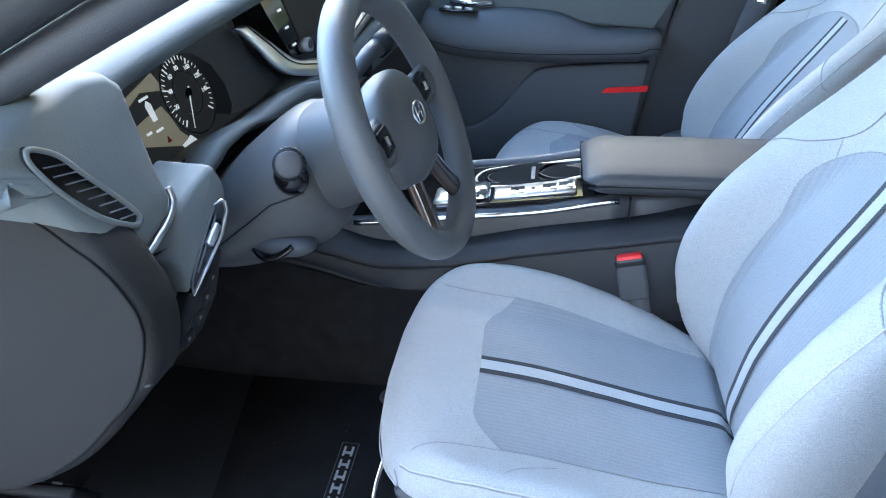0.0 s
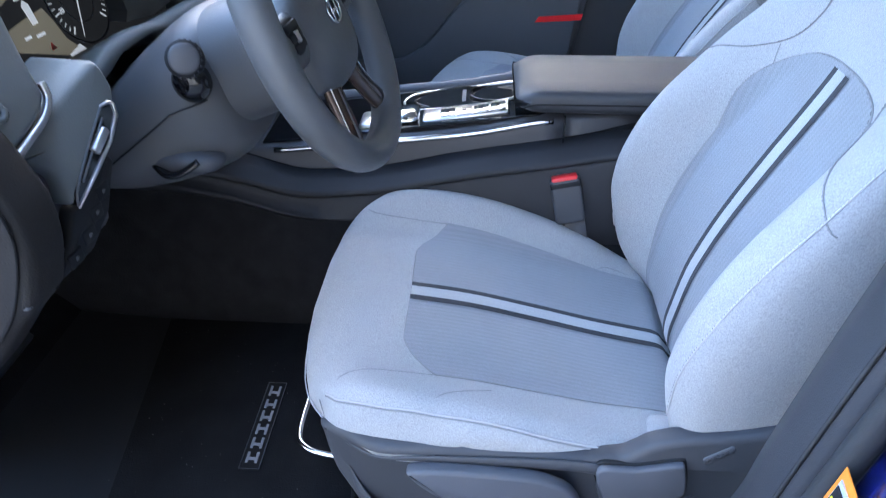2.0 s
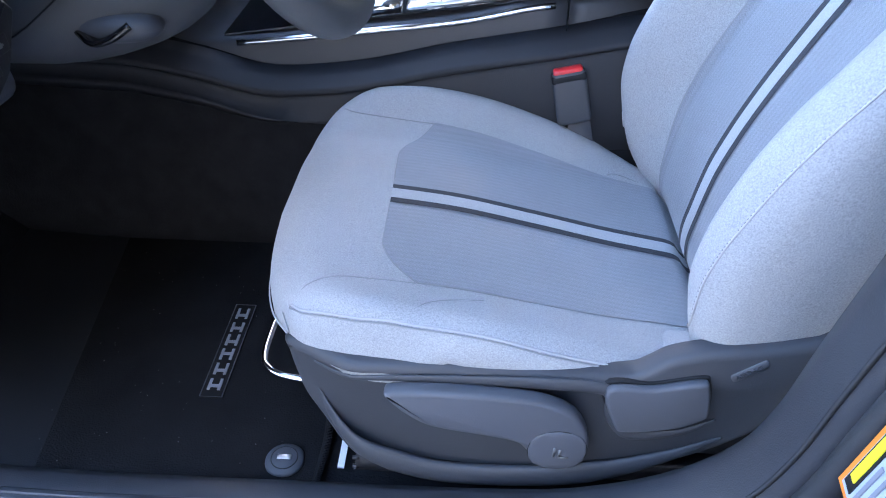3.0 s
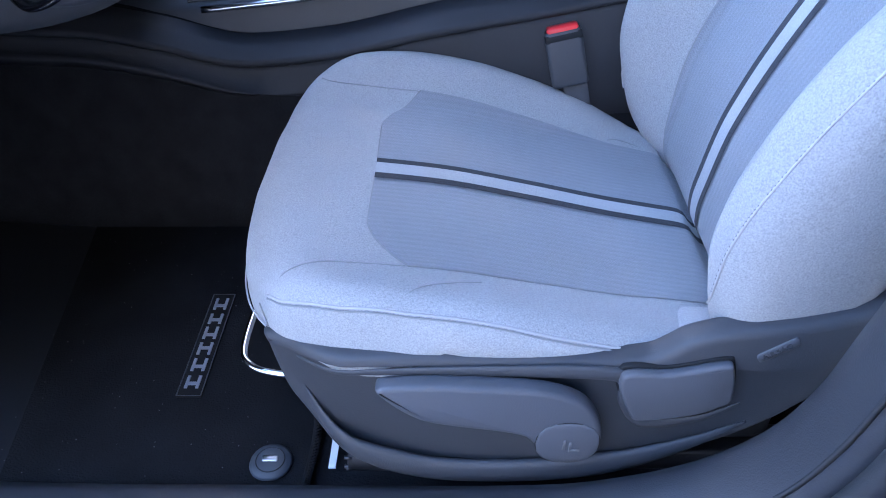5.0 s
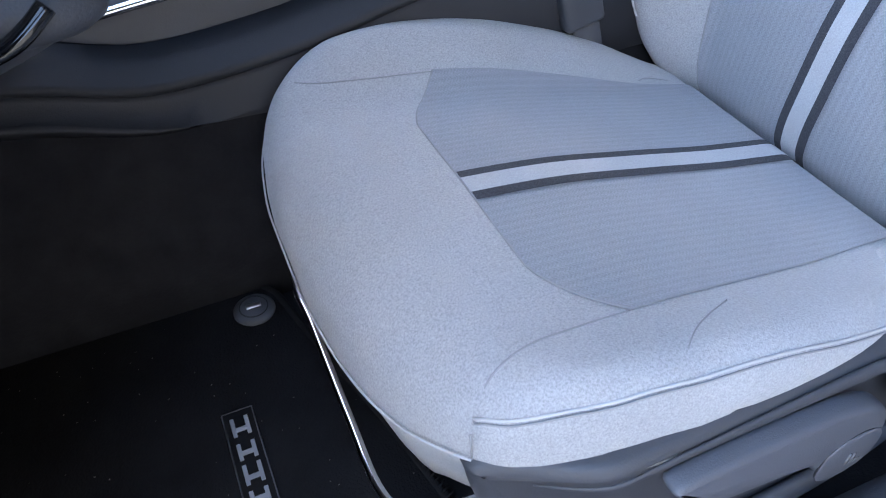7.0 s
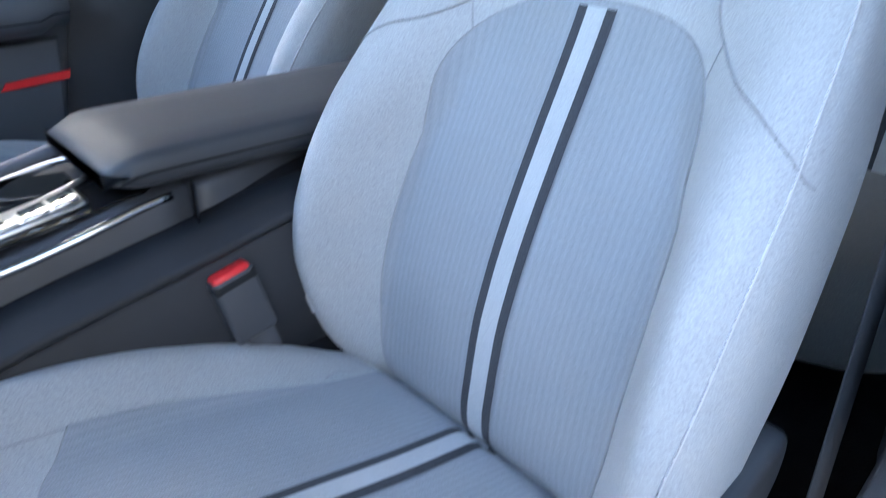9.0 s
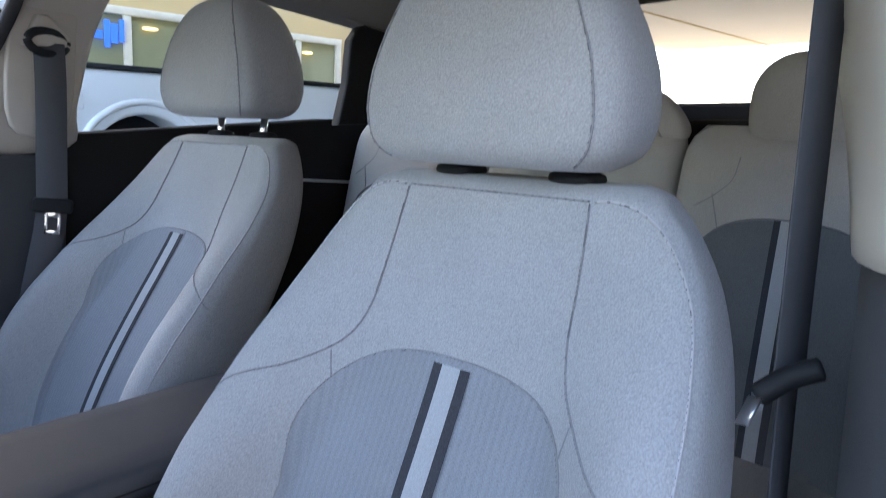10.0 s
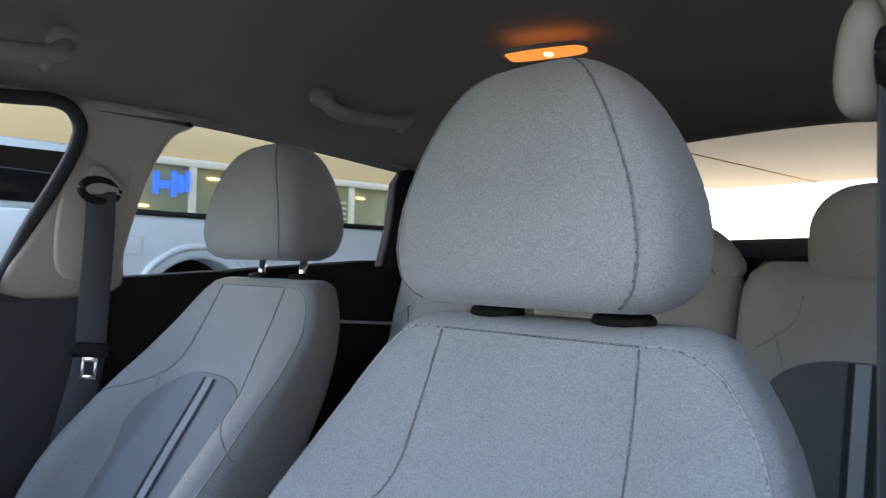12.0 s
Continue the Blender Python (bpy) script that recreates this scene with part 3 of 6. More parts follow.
        part("post", tube([(px - 0.010, py, z0 + 0.565), (px, py, hz + 0.02)], 0.0068, 14), CHROME, s, "chrome headrest post")
        part("collar", egg((px - 0.006, py, z0 + 0.5915), (0.021, 0.026, 0.0080), 2.6, 28, 8), PLASTIC_D, s, "black plastic post collar")

    # base, rails and outboard trim
    yo = yc + out * 0.259

    def wrap(geo):
        """The trim follows the cushion round its front corner."""
        return [(x, y - out * 0.046 * smooth(x0 - 0.385, x0 - 0.485, x), z) for x, y, z in geo[0]], geo[1]

    y1, y2 = sorted((yo, yo - out * 0.03))
    trim = [(-0.475, 0.024), (-0.446, 0.031), (-0.396, 0.037), (-0.34, 0.039), (-0.27, 0.038), (-0.20, 0.036), (-0.14, 0.035), (-0.108, 0.037), (-0.092, 0.047), (-0.076, 0.060), (-0.052, 0.069), (-0.02, 0.075), (0.02, 0.081), (0.07, 0.095), (0.115, 0.110), (0.120, 0.06), (0.085, 0.01), (0.053, -0.020), (0.024, -0.052), (-0.022, -0.087), (-0.088, -0.121), (-0.172, -0.143), (-0.29, -0.144), (-0.363, -0.133), (-0.408, -0.112), (-0.439, -0.077), (-0.459, -0.053), (-0.468, -0.023), (-0.473, 0.006)]
    fine = spline([(a, b, 0) for a, b in trim], 5, closed=True)
    side = part("side_trim", wrap(plate([(x0 + p[0], z0 + p[1]) for p in fine], 1, y1, y2, 0.010, 4)), PLASTIC, s, "charcoal plastic seat side trim")
    if driver:
        ridge = spline([(x0 - 0.452, yo + 0.004, z0 - 0.010), (x0 - 0.42, yo + 0.001, z0 - 0.068), (x0 - 0.37, yo - 0.003, z0 - 0.104), (x0 - 0.30, yo - 0.006, z0 - 0.124), (x0 - 0.20, yo - 0.007, z0 - 0.123), (x0 - 0.12, yo - 0.006, z0 - 0.108), (x0 - 0.05, yo - 0.003, z0 - 0.080), (x0 + 0.0, yo, z0 - 0.050)], 8)
        part("trim_lip", wrap(tube(ridge, [0.017 * min(1.0, 0.1 + 0.05 * i, 0.1 + 0.05 * (len(ridge) - 1 - i)) for i in range(len(ridge))], 14, up=(0, 1, 0), flat=0.45)), PLASTIC, side, "flared lower lip")
        brow = spline([(x0 - 0.44, yo - 0.001, z0 + 0.016), (x0 - 0.36, yo - 0.002, z0 + 0.024), (x0 - 0.25, yo - 0.002, z0 + 0.026), (x0 - 0.155, yo - 0.002, z0 + 0.024), (x0 - 0.128, yo - 0.002, z0 + 0.014), (x0 - 0.122, yo - 0.002, z0 - 0.018), (x0 - 0.100, yo - 0.002, z0 - 0.048), (x0 - 0.050, yo - 0.002, z0 - 0.042), (x0 - 0.014, yo - 0.001, z0 - 0.020)], 8)
        part("trim_brow", wrap(tube(brow, [0.0085 * min(1.0, 0.15 + 0.04 * i, 0.15 + 0.05 * (len(brow) - 1 - i)) for i in range(len(brow))], 12, up=(0, 1, 0), flat=0.45)), PLASTIC, side, "raised moulding round the levers")
        lev = spline([(-0.358, 0.020, 0), (-0.315, 0.024, 0), (-0.25, 0.022, 0), (-0.200, 0.016, 0), (-0.164, -0.003, 0), (-0.146, -0.040, 0), (-0.150, -0.072, 0), (-0.177, -0.088, 0), (-0.206, -0.066, 0), (-0.220, -0.050, 0), (-0.245, -0.042, 0), (-0.307, -0.030, 0), (-0.333, -0.016, 0), (-0.354, 0.006, 0)], 6, closed=True)
        lever = part("height_lever", plate([(x0 + p[0], z0 + p[1]) for p in lev], 1, yo - 0.022, yo - 0.002, 0.006, 3), PLASTIC_G, s, "grey plastic seat height lever")
        pc = (x0 - 0.178, yo - 0.0225, z0 - 0.056)
        part("pivot_cap", egg(pc, (0.031, 0.0026, 0.031), 2.4, 36, 8), PLASTIC_G, lever)
        part("cap_groove", tube([(pc[0] + 0.0312 * math.cos(a), pc[1] + 0.0006, pc[2] + 0.0312 * math.sin(a)) for a in [2 * math.pi * k / 40 for k in range(40)]], 0.0008, 5, closed=True), PLASTIC_D, lever)
        for dx, h in ((-0.005, 0.014), (0.001, 0.011)):
            part("symbol_bar", box((pc[0] + dx, pc[1] - 0.0036, pc[2] - 0.006), (pc[0] + dx + 0.0025, pc[1] - 0.002, pc[2] - 0.006 + h), 0), MARK, lever)
        part("symbol_bar", box((pc[0] + 0.001, pc[1] - 0.0036, pc[2] - 0.008), (pc[0] + 0.012, pc[1] - 0.002, pc[2] - 0.006), 0), MARK, lever)
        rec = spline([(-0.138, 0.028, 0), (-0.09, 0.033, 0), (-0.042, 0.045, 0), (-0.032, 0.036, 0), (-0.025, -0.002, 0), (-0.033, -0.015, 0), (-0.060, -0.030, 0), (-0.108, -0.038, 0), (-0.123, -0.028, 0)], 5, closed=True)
        # no hollow here: a black plate gives the recess's shade as colour
        part("recess_shade", plate([(x0 + p[0], z0 + p[1]) for p in rec], 1, yo - 0.0024, yo + 0.004, 0.001, 2), PLASTIC_D, side, "raised black plate painted as the shade round the lever")
        rc = Vector((-0.082, 0.002, 0))
        rec = [rc + (p - rc) * 0.95 for p in rec]
        part("recline_lever", plate([(x0 + p[0], z0 + p[1]) for p in rec], 1, yo - 0.012, yo - 0.001, 0.004, 3), PLASTIC_G, s, "grey plastic recline lever")
        tag = [(-0.016, 0.046), (-0.010, 0.036), (0.020, 0.060), (0.015, 0.071)]
        part("airbag_tag", plate([(x0 + a, z0 + b) for a, b, _ in rounded(tag, 0.004, 3)], 1, yo - 0.0015, yo + 0.002, 0.0005, 1), PLASTIC_G, s, "small raised airbag tag")
        lettering("AIRBAG", 0.0082, pose(x0 - 0.0085, yo - 0.0018, z0 + 0.0415, 90, -38, 0), PLASTIC, s)
        part("slide_bar", tube(spline([(x0 - 0.485, yc + 0.16, 0.433), (x0 - 0.520, yc + 0.10, 0.434), (x0 - 0.522, yc + 0.03, 0.435), (x0 - 0.524, yc - 0.08, 0.436), (x0 - 0.524, yc - 0.148, 0.436), (x0 - 0.513, yc - 0.174, 0.436), (x0 - 0.480, yc - 0.188, 0.436), (x0 - 0.40, yc - 0.192, 0.432)], 8), 0.0042, 10), CHROME, s, "bright bent seat slide bar")
        part("crossbar", tube([(x0 - 0.400, yo + 0.012, 0.372), (x0 - 0.28, yo + 0.012, 0.372)], 0.016, 16), METAL_D, s, "dark seat crossbar end")
        for k in range(8):
            a = 2 * math.pi * k / 8
            part("crossbar_tooth", tube([(x0 - 0.404, yo + 0.012 + 0.014 * math.cos(a), 0.372 + 0.014 * math.sin(a)), (x0 - 0.396, yo + 0.012 + 0.014 * math.cos(a), 0.372 + 0.014 * math.sin(a))], 0.0026, 5), METAL_D, s, "bar end tooth")
        part("care_tag", box((x0 - 0.428, yc - 0.240, 0.336), (x0 - 0.420, yc - 0.196, 0.338), 0), WHITE, s, "small white paper tag", smooth=False)
    for sd in (-1, 1):
        part("seat_rail", box((x0 - 0.40, yc + sd * 0.21 - 0.02, 0.322), (x0 + 0.11, yc + sd * 0.21 + 0.02, 0.356), 0.004), METAL_D, s)
    part("seat_base", box((x0 - 0.40, yc - 0.22, 0.356), (x0 + 0.06, yc + 0.22, z0 - 0.06), 0.02), PLASTIC_D, s, "black seat underside")
    if not driver:
        part("side_trim", plate([(x0 + p[0], z0 + p[1]) for p in fine], 1, yc - 0.259, yc - 0.229, 0.006, 3), PLASTIC, s)
    return s


def lettering(text, size, m, material, parent, name="lettering"):
    """Letters as a thin mesh; m is their pose in the world."""
    cu = bpy.data.curves.new(name, "FONT")
    cu.body, cu.size, cu.extrude = text, size, 0.0004
    ob = bpy.data.objects.new(name, cu)
    scene.collection.objects.link(ob)
    bpy.context.view_layer.update()
    me = bpy.data.meshes.new_from_object(ob)
    geo = [tuple(m @ v.co) for v in me.vertices], [tuple(p.vertices) for p in me.polygons]
    bpy.data.objects.remove(ob)
    return part(name, geo, material, parent, smooth=False)


seat(0.004, YC, ZJ, True)
seat(0.102, 0.341, 0.515, False, 0.176)


PLACE = PLAN


# ---- cabin floor, tunnel, roof and pillars ----
structure("floor", box((-1.25, -0.70, 0.255), (1.3, 0.70, 0.285), 0), CARPET, "black cabin carpet")


def tunnel_ring(x):
    led = lerp([(-1.3, 0.66), (-0.81, 0.645), (-0.70, 0.627), (-0.58, 0.600), (-0.47, 0.609), (-0.31, 0.643), (-0.15, 0.672), (-0.04, 0.692), (0.35, 0.71)], x)
    half = [(-0.222, 0.30), (-0.206, 0.42), (-0.196, 0.50), (-0.188, led - 0.05), (-0.180, led - 0.012), (-0.177, led - 0.003), (-0.172, led + 0.002), (-0.150, led + 0.008), (-0.136, led + 0.014), (-0.132, led + 0.020)]
    return [(x, y, z) for y, z in half] + [(x, -0.078 - y, z) for y, z in half[::-1]]


PLACE = METRES
structure("tunnel", loft([tunnel_ring(-1.35 + 1.65 * i / 60) for i in range(61)]), CARPET, "black carpeted centre tunnel", True)
cheek = []
for i in range(57):
    x = -1.10 + 1.40 * i / 56
    r = tunnel_ring(x)
    led = r[5][2]
    lo = led - lerp([(-1.1, 0.03), (-0.7, 0.035), (-0.45, 0.06), (-0.20, 0.14), (-0.10, 0.16), (0.30, 0.18)], x)
    y_lo = lerp([(z, y) for _, y, z in r[:6]], lo)
    cheek.append([(x, y_lo + 0.006, lo), (x, y_lo - 0.004, lo + 0.002), (x, -0.191, led - 0.045), (x, -0.184, led - 0.012), (x, -0.181, led - 0.006), (x, -0.170, led - 0.006)])
structure("trim_tunnel", loft(cheek), TUNNEL, "dark plastic side panel of the tunnel", True)
ledge = []
for i in range(57):
    x = -1.10 + 1.40 * i / 56
    led = tunnel_ring(x)[5][2]
    ledge.append([(x, -0.1835, led - 0.006), (x, -0.1845, led + 0.001), (x, -0.1805, led + 0.005), (x, -0.155, led + 0.012), (x, -0.133, led + 0.024), (x, -0.131, led + 0.010)])
structure("trim_tunnel_ledge", loft(ledge), TUNNEL, "dark grey ledge along the tunnel", True)
PLACE = PLAN
structure("firewall", box((-1.30, -0.72, 0.25), (-1.25, 0.72, 1.0), 0), CARPET, "black footwell bulkhead")
structure("footwell_slope", plate([(-1.25, 0.28), (-0.88, 0.28), (-1.25, 0.58)], 1, -0.70, 0.70, 0), CARPET, "black carpet slope at the footwell's front")


PLACE = REAR


def roof_ring(x):
    zc = lerp([(-0.75, 1.20), (-0.5, 1.30), (-0.2, 1.37), (0.3, 1.395), (0.8, 1.38), (1.1, 1.35)], x)
    ys = [-0.61 + 1.22 * j / 24 for j in range(25)]
    low = [(x, y, zc - 0.115 * abs(y / 0.62) ** 2.7) for y in ys]
    return low + [(x, y * 1.06, z + 0.05) for _, y, z in low[::-1]]


structure("ceiling", loft([roof_ring(-0.6 + 1.7 * i / 24) for i in range(25)]), HEADLINER, "dark warm-grey cloth headliner", True)


# right side: door panels, window frames and pillar
def side_panel(name, outline, y1, y2, material, label, r=0.006):
    return structure(name, plate(outline, 1, y1, y2, r), material, label)


side_panel("wall_right_rear", [(0.12, 0.28), (1.35, 0.28), (1.35, 1.12), (0.71, 1.072), (0.12, 0.99)], 0.66, 0.74, PLASTIC_D, "black rear door panel below the window")
structure("trim_rear_door", box((0.40, 0.652, 0.925), (0.80, 0.662, 0.932), 0.001), SATIN, "thin bright strip on the rear door panel")
side_panel("wall_right_pillar", [(-0.115, 0.28), (0.14, 0.28), (0.14, 0.965), (-0.045, 0.955), (-0.085, 0.76), (-0.15, 0.45)], 0.645, 0.74, PILLARLOW, "dark lower centre pillar trim", 0.015)
pil = spline([(-0.03, 0.955, 0), (0.138, 0.968, 0), (0.148, 1.04, 0), (0.163, 1.14, 0), (0.182, 1.21, 0), (0.205, 1.255, 0), (0.235, 1.285, 0), (0.10, 1.292, 0), (0.035, 1.275, 0), (0.053, 1.225, 0), (0.038, 1.164, 0), (0.0, 1.065, 0)], 4, closed=True)


def tilt_y(geo, z0, k):
    return [(x, y - k * max(0, z - z0), z) for x, y, z in geo[0]], geo[1]


structure("pillar_right", tilt_y(plate([(p[0], p[1]) for p in pil], 1, 0.638, 0.70, 0.012, 3), 0.95, 0.175), BEIGE, "pale upper centre pillar trim", True)
hdr = spline([(-0.75, 1.12, 0), (-0.4, 1.24, 0), (-0.02, 1.268, 0), (0.20, 1.276, 0), (0.315, 1.298, 0), (0.515, 1.307, 0), (0.65, 1.292, 0), (0.72, 1.278, 0), (0.95, 1.262, 0), (1.2, 1.25, 0), (1.2, 1.42, 0), (0.4, 1.44, 0), (-0.6, 1.36, 0)], 4, closed=True)
structure("wall_right_header", plate([(p[0], p[1]) for p in hdr], 1, 0.585, 0.602, 0.004), HEADLINER, "grey trim above the side windows", True)
q = [(0.675, 1.055), (0.90, 1.08), (0.90, 1.30), (0.73, 1.29), (0.700, 1.245), (0.695, 1.15)]
structure("trim_quarter", plate(q, 1, 0.585, 0.615, 0.006), PLASTIC_D, "black quarter trim behind the rear window")
structure("window_1", grid(1, 1, lambda u, v: (0.12 + 0.66 * u, 0.70 - 0.075 * v, 0.98 + 0.37 * v))[0], GLASS, "clear rear side window pane")
fr = spline([(-0.60, 0.60, 1.12), (-0.3, 0.60, 1.235), (-0.067, 0.585, 1.264), (0.009, 0.582, 1.272), (0.040, 0.584, 1.252), (0.046, 0.588, 1.22), (0.030, 0.60, 1.16), (-0.006, 0.632, 1.065), (-0.035, 0.655, 0.975)], 8)
structure("window_frame_2", tube(fr, 0.012, 8), RUBBER, "black rubber seal round the front side window", True)

PLACE = DASH
# left side: pillar, sill and door opening
side_panel("wall_left_rear", [(0.20, 0.28), (1.35, 0.28), (1.35, 1.12), (0.25, 1.00)], -0.76, -0.68, PLASTIC_D, "dark rear door panel")
def sill_frame(t):
    """The door opening's line from the sill up the centre pillar: a place and the way into the opening."""
    i = min(int(t), len(SILL) - 2)
    k = t - i
    p = Vector(SILL[i]).lerp(Vector(SILL[i + 1]), k)
    d = (Vector(SILL[i + 1]) - Vector(SILL[i])).normalized()
    return p, d


SILL = spline([(-1.15, -0.715, 0.322), (-0.7, -0.698, 0.328), (-0.35, -0.668, 0.336), (-0.16, -0.658, 0.356), (-0.085, -0.658, 0.383), (-0.03, -0.660, 0.422), (0.008, -0.664, 0.475), (0.026, -0.668, 0.54), (0.034, -0.672, 0.62), (0.050, -0.675, 0.74), (0.068, -0.675, 0.85), (0.085, -0.665, 0.95), (0.10, -0.645, 1.05), (0.115, -0.61, 1.16), (0.10, -0.575, 1.25), (0.03, -0.56, 1.30), (-0.15, -0.56, 1.295)], 8)


def sweep(profile, path):
    rings = []
    for i, p in enumerate(path):
        d = (path[min(i + 1, len(path) - 1)] - path[max(i - 1, 0)]).normalized()
        o = Vector((0, -1, 0))
        o = (o - d * d.dot(o)).normalized()
        n = o.cross(d)
        rings.append([p + o * a + n * b for a, b in profile])
    return loft(rings)


low = [p for p in SILL if p[2] < 0.952]
structure("trim_sill", sweep([(-0.04, -0.06), (-0.028, -0.012), (-0.014, 0.0), (0.004, 0.003), (0.03, -0.002), (0.044, -0.010), (0.048, -0.05)], low), SILLPL, "grey plastic door sill and lower pillar trim", True)
structure("trim_sill_plate", sweep([(0.004, 0.0015), (0.008, 0.006), (0.022, 0.0055), (0.027, 0.0)], [p for p in SILL if p[0] < -0.20 and p[2] < 0.5]), PLASTIC, "dark ribbed scuff strip on the sill", True)
for a in (0.011, 0.018):
    structure("trim_sill_rib", sweep([(a, 0.005), (a + 0.001, 0.0078), (a + 0.0025, 0.0078), (a + 0.0035, 0.005)], [p for p in SILL if p[0] < -0.24 and p[2] < 0.5]), PLASTIC_G, "raised rib on the sill strip", True)
structure("trim_sill_groove", sweep([(0.0315, -0.0025), (0.0325, -0.0005), (0.034, -0.0008), (0.035, -0.0035)], [p for p in SILL if p[2] < 0.94]), RUBBER, "dark groove along the sill and pillar trim", True)
structure("door_seal", sweep([(0.048 + 0.009 * (1 + math.cos(a)), -0.016 + 0.012 * math.sin(a)) for a in [2 * math.pi * k / 12 for k in range(12)]], SILL), RUBBER, "black rubber door seal round the opening", True)
structure("body_jamb", sweep([(0.062, -0.05), (0.066, -0.024), (0.085, -0.020), (0.096, -0.012), (0.125, -0.011), (0.19, -0.014), (0.21, -0.06)], low), BLUE, "dark blue painted door jamb", True)
PLACE = METRES


def pillar_ring(z, xf, xr, y):
    """A cross-section of the left centre pillar's trim, rounded towards the door opening."""
    return [(xr, y - 0.10, z), (xr, y - 0.012, z), (xr - 0.004, y - 0.004, z), (xr - 0.014, y, z), (xf + 0.075, y - 0.022, z), (xf + 0.045, y - 0.031, z), (xf + 0.020, y - 0.044, z), (xf + 0.008, y - 0.054, z), (xf + 0.005, y - 0.060, z), (xf + 0.010, y - 0.10, z)]


UPPER = [(1.064, 0.061, 0.262, -0.7), (1.1, 0.081, 0.268, -0.694), (1.15, 0.106, 0.272, -0.684), (1.22, 0.144, 0.28, -0.664), (1.29, 0.172, 0.3, -0.642), (1.36, 0.194, 0.34, -0.62), (1.43, 0.164, 0.43, -0.596)]
structure("pillar_left", loft([pillar_ring(z, *[lerp([(r[0], r[n]) for r in UPPER], z) for n in (1, 2, 3)]) for z in [1.064 + 0.366 * i / 24 for i in range(25)]]), BEIGE, "pale upper centre pillar trim beside the driver's seat", True)
structure("door_seal_pillar", loft([[(xr, y - 0.105, z), (xf + 0.014, y - 0.058, z), (xf + 0.003, y - 0.059, z), (xf - 0.004, y - 0.064, z), (xf - 0.006, y - 0.072, z), (xf - 0.002, y - 0.105, z)] for z, xf, xr, y in UPPER]), RUBBER, "black rubber seal in front of the pillar trim", True)
structure("wall_left_pillar", loft([pillar_ring(z, 0.09 - 0.03 * i / 10, 0.30, -0.710 + 0.004 * i / 10) for i, z in enumerate([0.60 + 0.0462 * k for k in range(11)])]), PILLARLOW, "dark lower centre pillar trim beside the driver's seat", True)
PLACE = DASH
st = spline([(-1.12, -0.72, 0.76), (-0.85, -0.70, 0.885), (-0.69, -0.675, 0.979), (-0.52, -0.645, 1.064), (-0.35, -0.615, 1.145), (-0.12, -0.58, 1.245), (0.05, -0.565, 1.30)], 8)
structure("pillar_front", tube(st, 0.021, 14, flat=0.9), PLASTIC, "grey windscreen pillar trim", True)
structure("door_seal_front", tube([(x - 0.012, y - 0.024, z + 0.034) for x, y, z in st], 0.022, 12), RUBBER, "black rubber seal along the windscreen pillar", True)
structure("pillar_front_skin", tube([(x - 0.03, y - 0.045, z + 0.080) for x, y, z in st], 0.034, 12), BLUE, "blue painted windscreen pillar", True)
structure("pillar_front_right", tube([(x, -y, z) for x, y, z in st if x < -0.3], 0.036, 12, flat=0.8), BEIGE, "pale windscreen pillar trim", True)
structure("wall_left_header", plate([(0.10, 1.25), (1.2, 1.20), (1.2, 1.42), (0.1, 1.42)], 1, -0.64, -0.585, 0.01), HEADLINER, "grey trim above the left windows")

# placard on the blue jamb
pl = thing("tyre_placard", (0.10, -0.80, 0.50), "white sticker with orange border and yellow bars on blue jamb", "sticker")


def on_jamb(a0, a1, t0, t1, lift):
    i0, i1 = t0, t1
    out = []
    for t, a in ((i0, a0), (i0, a1), (i1, a1), (i1, a0)):
        p, d = sill_frame(t)
        o = Vector((0, -1, 0))
        o = (o - d * d.dot(o)).normalized()
        out.append(p + o * a + o.cross(d) * (lift - 0.012))
    return loft([[p - o.cross(d) * 0.001 for p in out], out])


part("border", on_jamb(0.068, 0.160, 60.5, 69.0, 0.0042), ORANGE, pl, "orange border", smooth=False)
part("card", on_jamb(0.073, 0.160, 61.0, 68.5, 0.0052), CARD, pl, "pale bluish printed card", smooth=False)
part("band", on_jamb(0.0745, 0.085, 61.4, 68.2, 0.0060), PLASTIC_D, pl, "black heading band", smooth=False)
part("print_bar", on_jamb(0.0765, 0.083, 62.2, 67.6, 0.0068), YELLOW, pl, smooth=False)
for a in range(5):
    part("print_bar", on_jamb(0.089 + 0.008 * a, 0.092 + 0.008 * a, 61.6, 64.6 + 0.4 * (a % 3), 0.0060), PRINT, pl, smooth=False)
part("print_block", on_jamb(0.090, 0.120, 65.8, 68.0, 0.0060), PLASTIC_D, pl, "black print block", smooth=False)
for a in range(3):
    part("print_bar", on_jamb(0.093 + 0.009 * a, 0.097 + 0.009 * a, 66.1, 67.8, 0.0068), YELLOW, pl, smooth=False)

# ---- driver's footwell ----
PLACE = METRES
fm = thing("floor_mat", (-0.70, -0.44, 0.320), "black pile floor mat with stitched edge and silver badge", "floor mat")
mat_out = rounded([(-1.06, -0.705), (-0.449, -0.705), (-0.443, -0.60), (-0.475, -0.45), (-0.515, -0.30), (-0.535, -0.207), (-0.75, -0.210), (-1.06, -0.218)], 0.035, 6)
body = part("mat", plate([(p[0], p[1]) for p in mat_out], 2, 0.321, 0.336, 0.003), MATPILE, fm)
part("binding", tube([(p[0], p[1], 0.334) for p in mat_out], 0.0050, 6, closed=True), BADGE, fm, "black overlocked edge")
part("edge_stitch", join(*[tube([(p[0] - 0.004, p[1] - 0.002, 0.3392), (p[0] + 0.004, p[1] + 0.002, 0.3392)], 0.0010, 4) for p in spline([(-0.446, -0.69, 0), (-0.442, -0.60, 0), (-0.47, -0.46, 0)], 26)]), BADGE, fm)
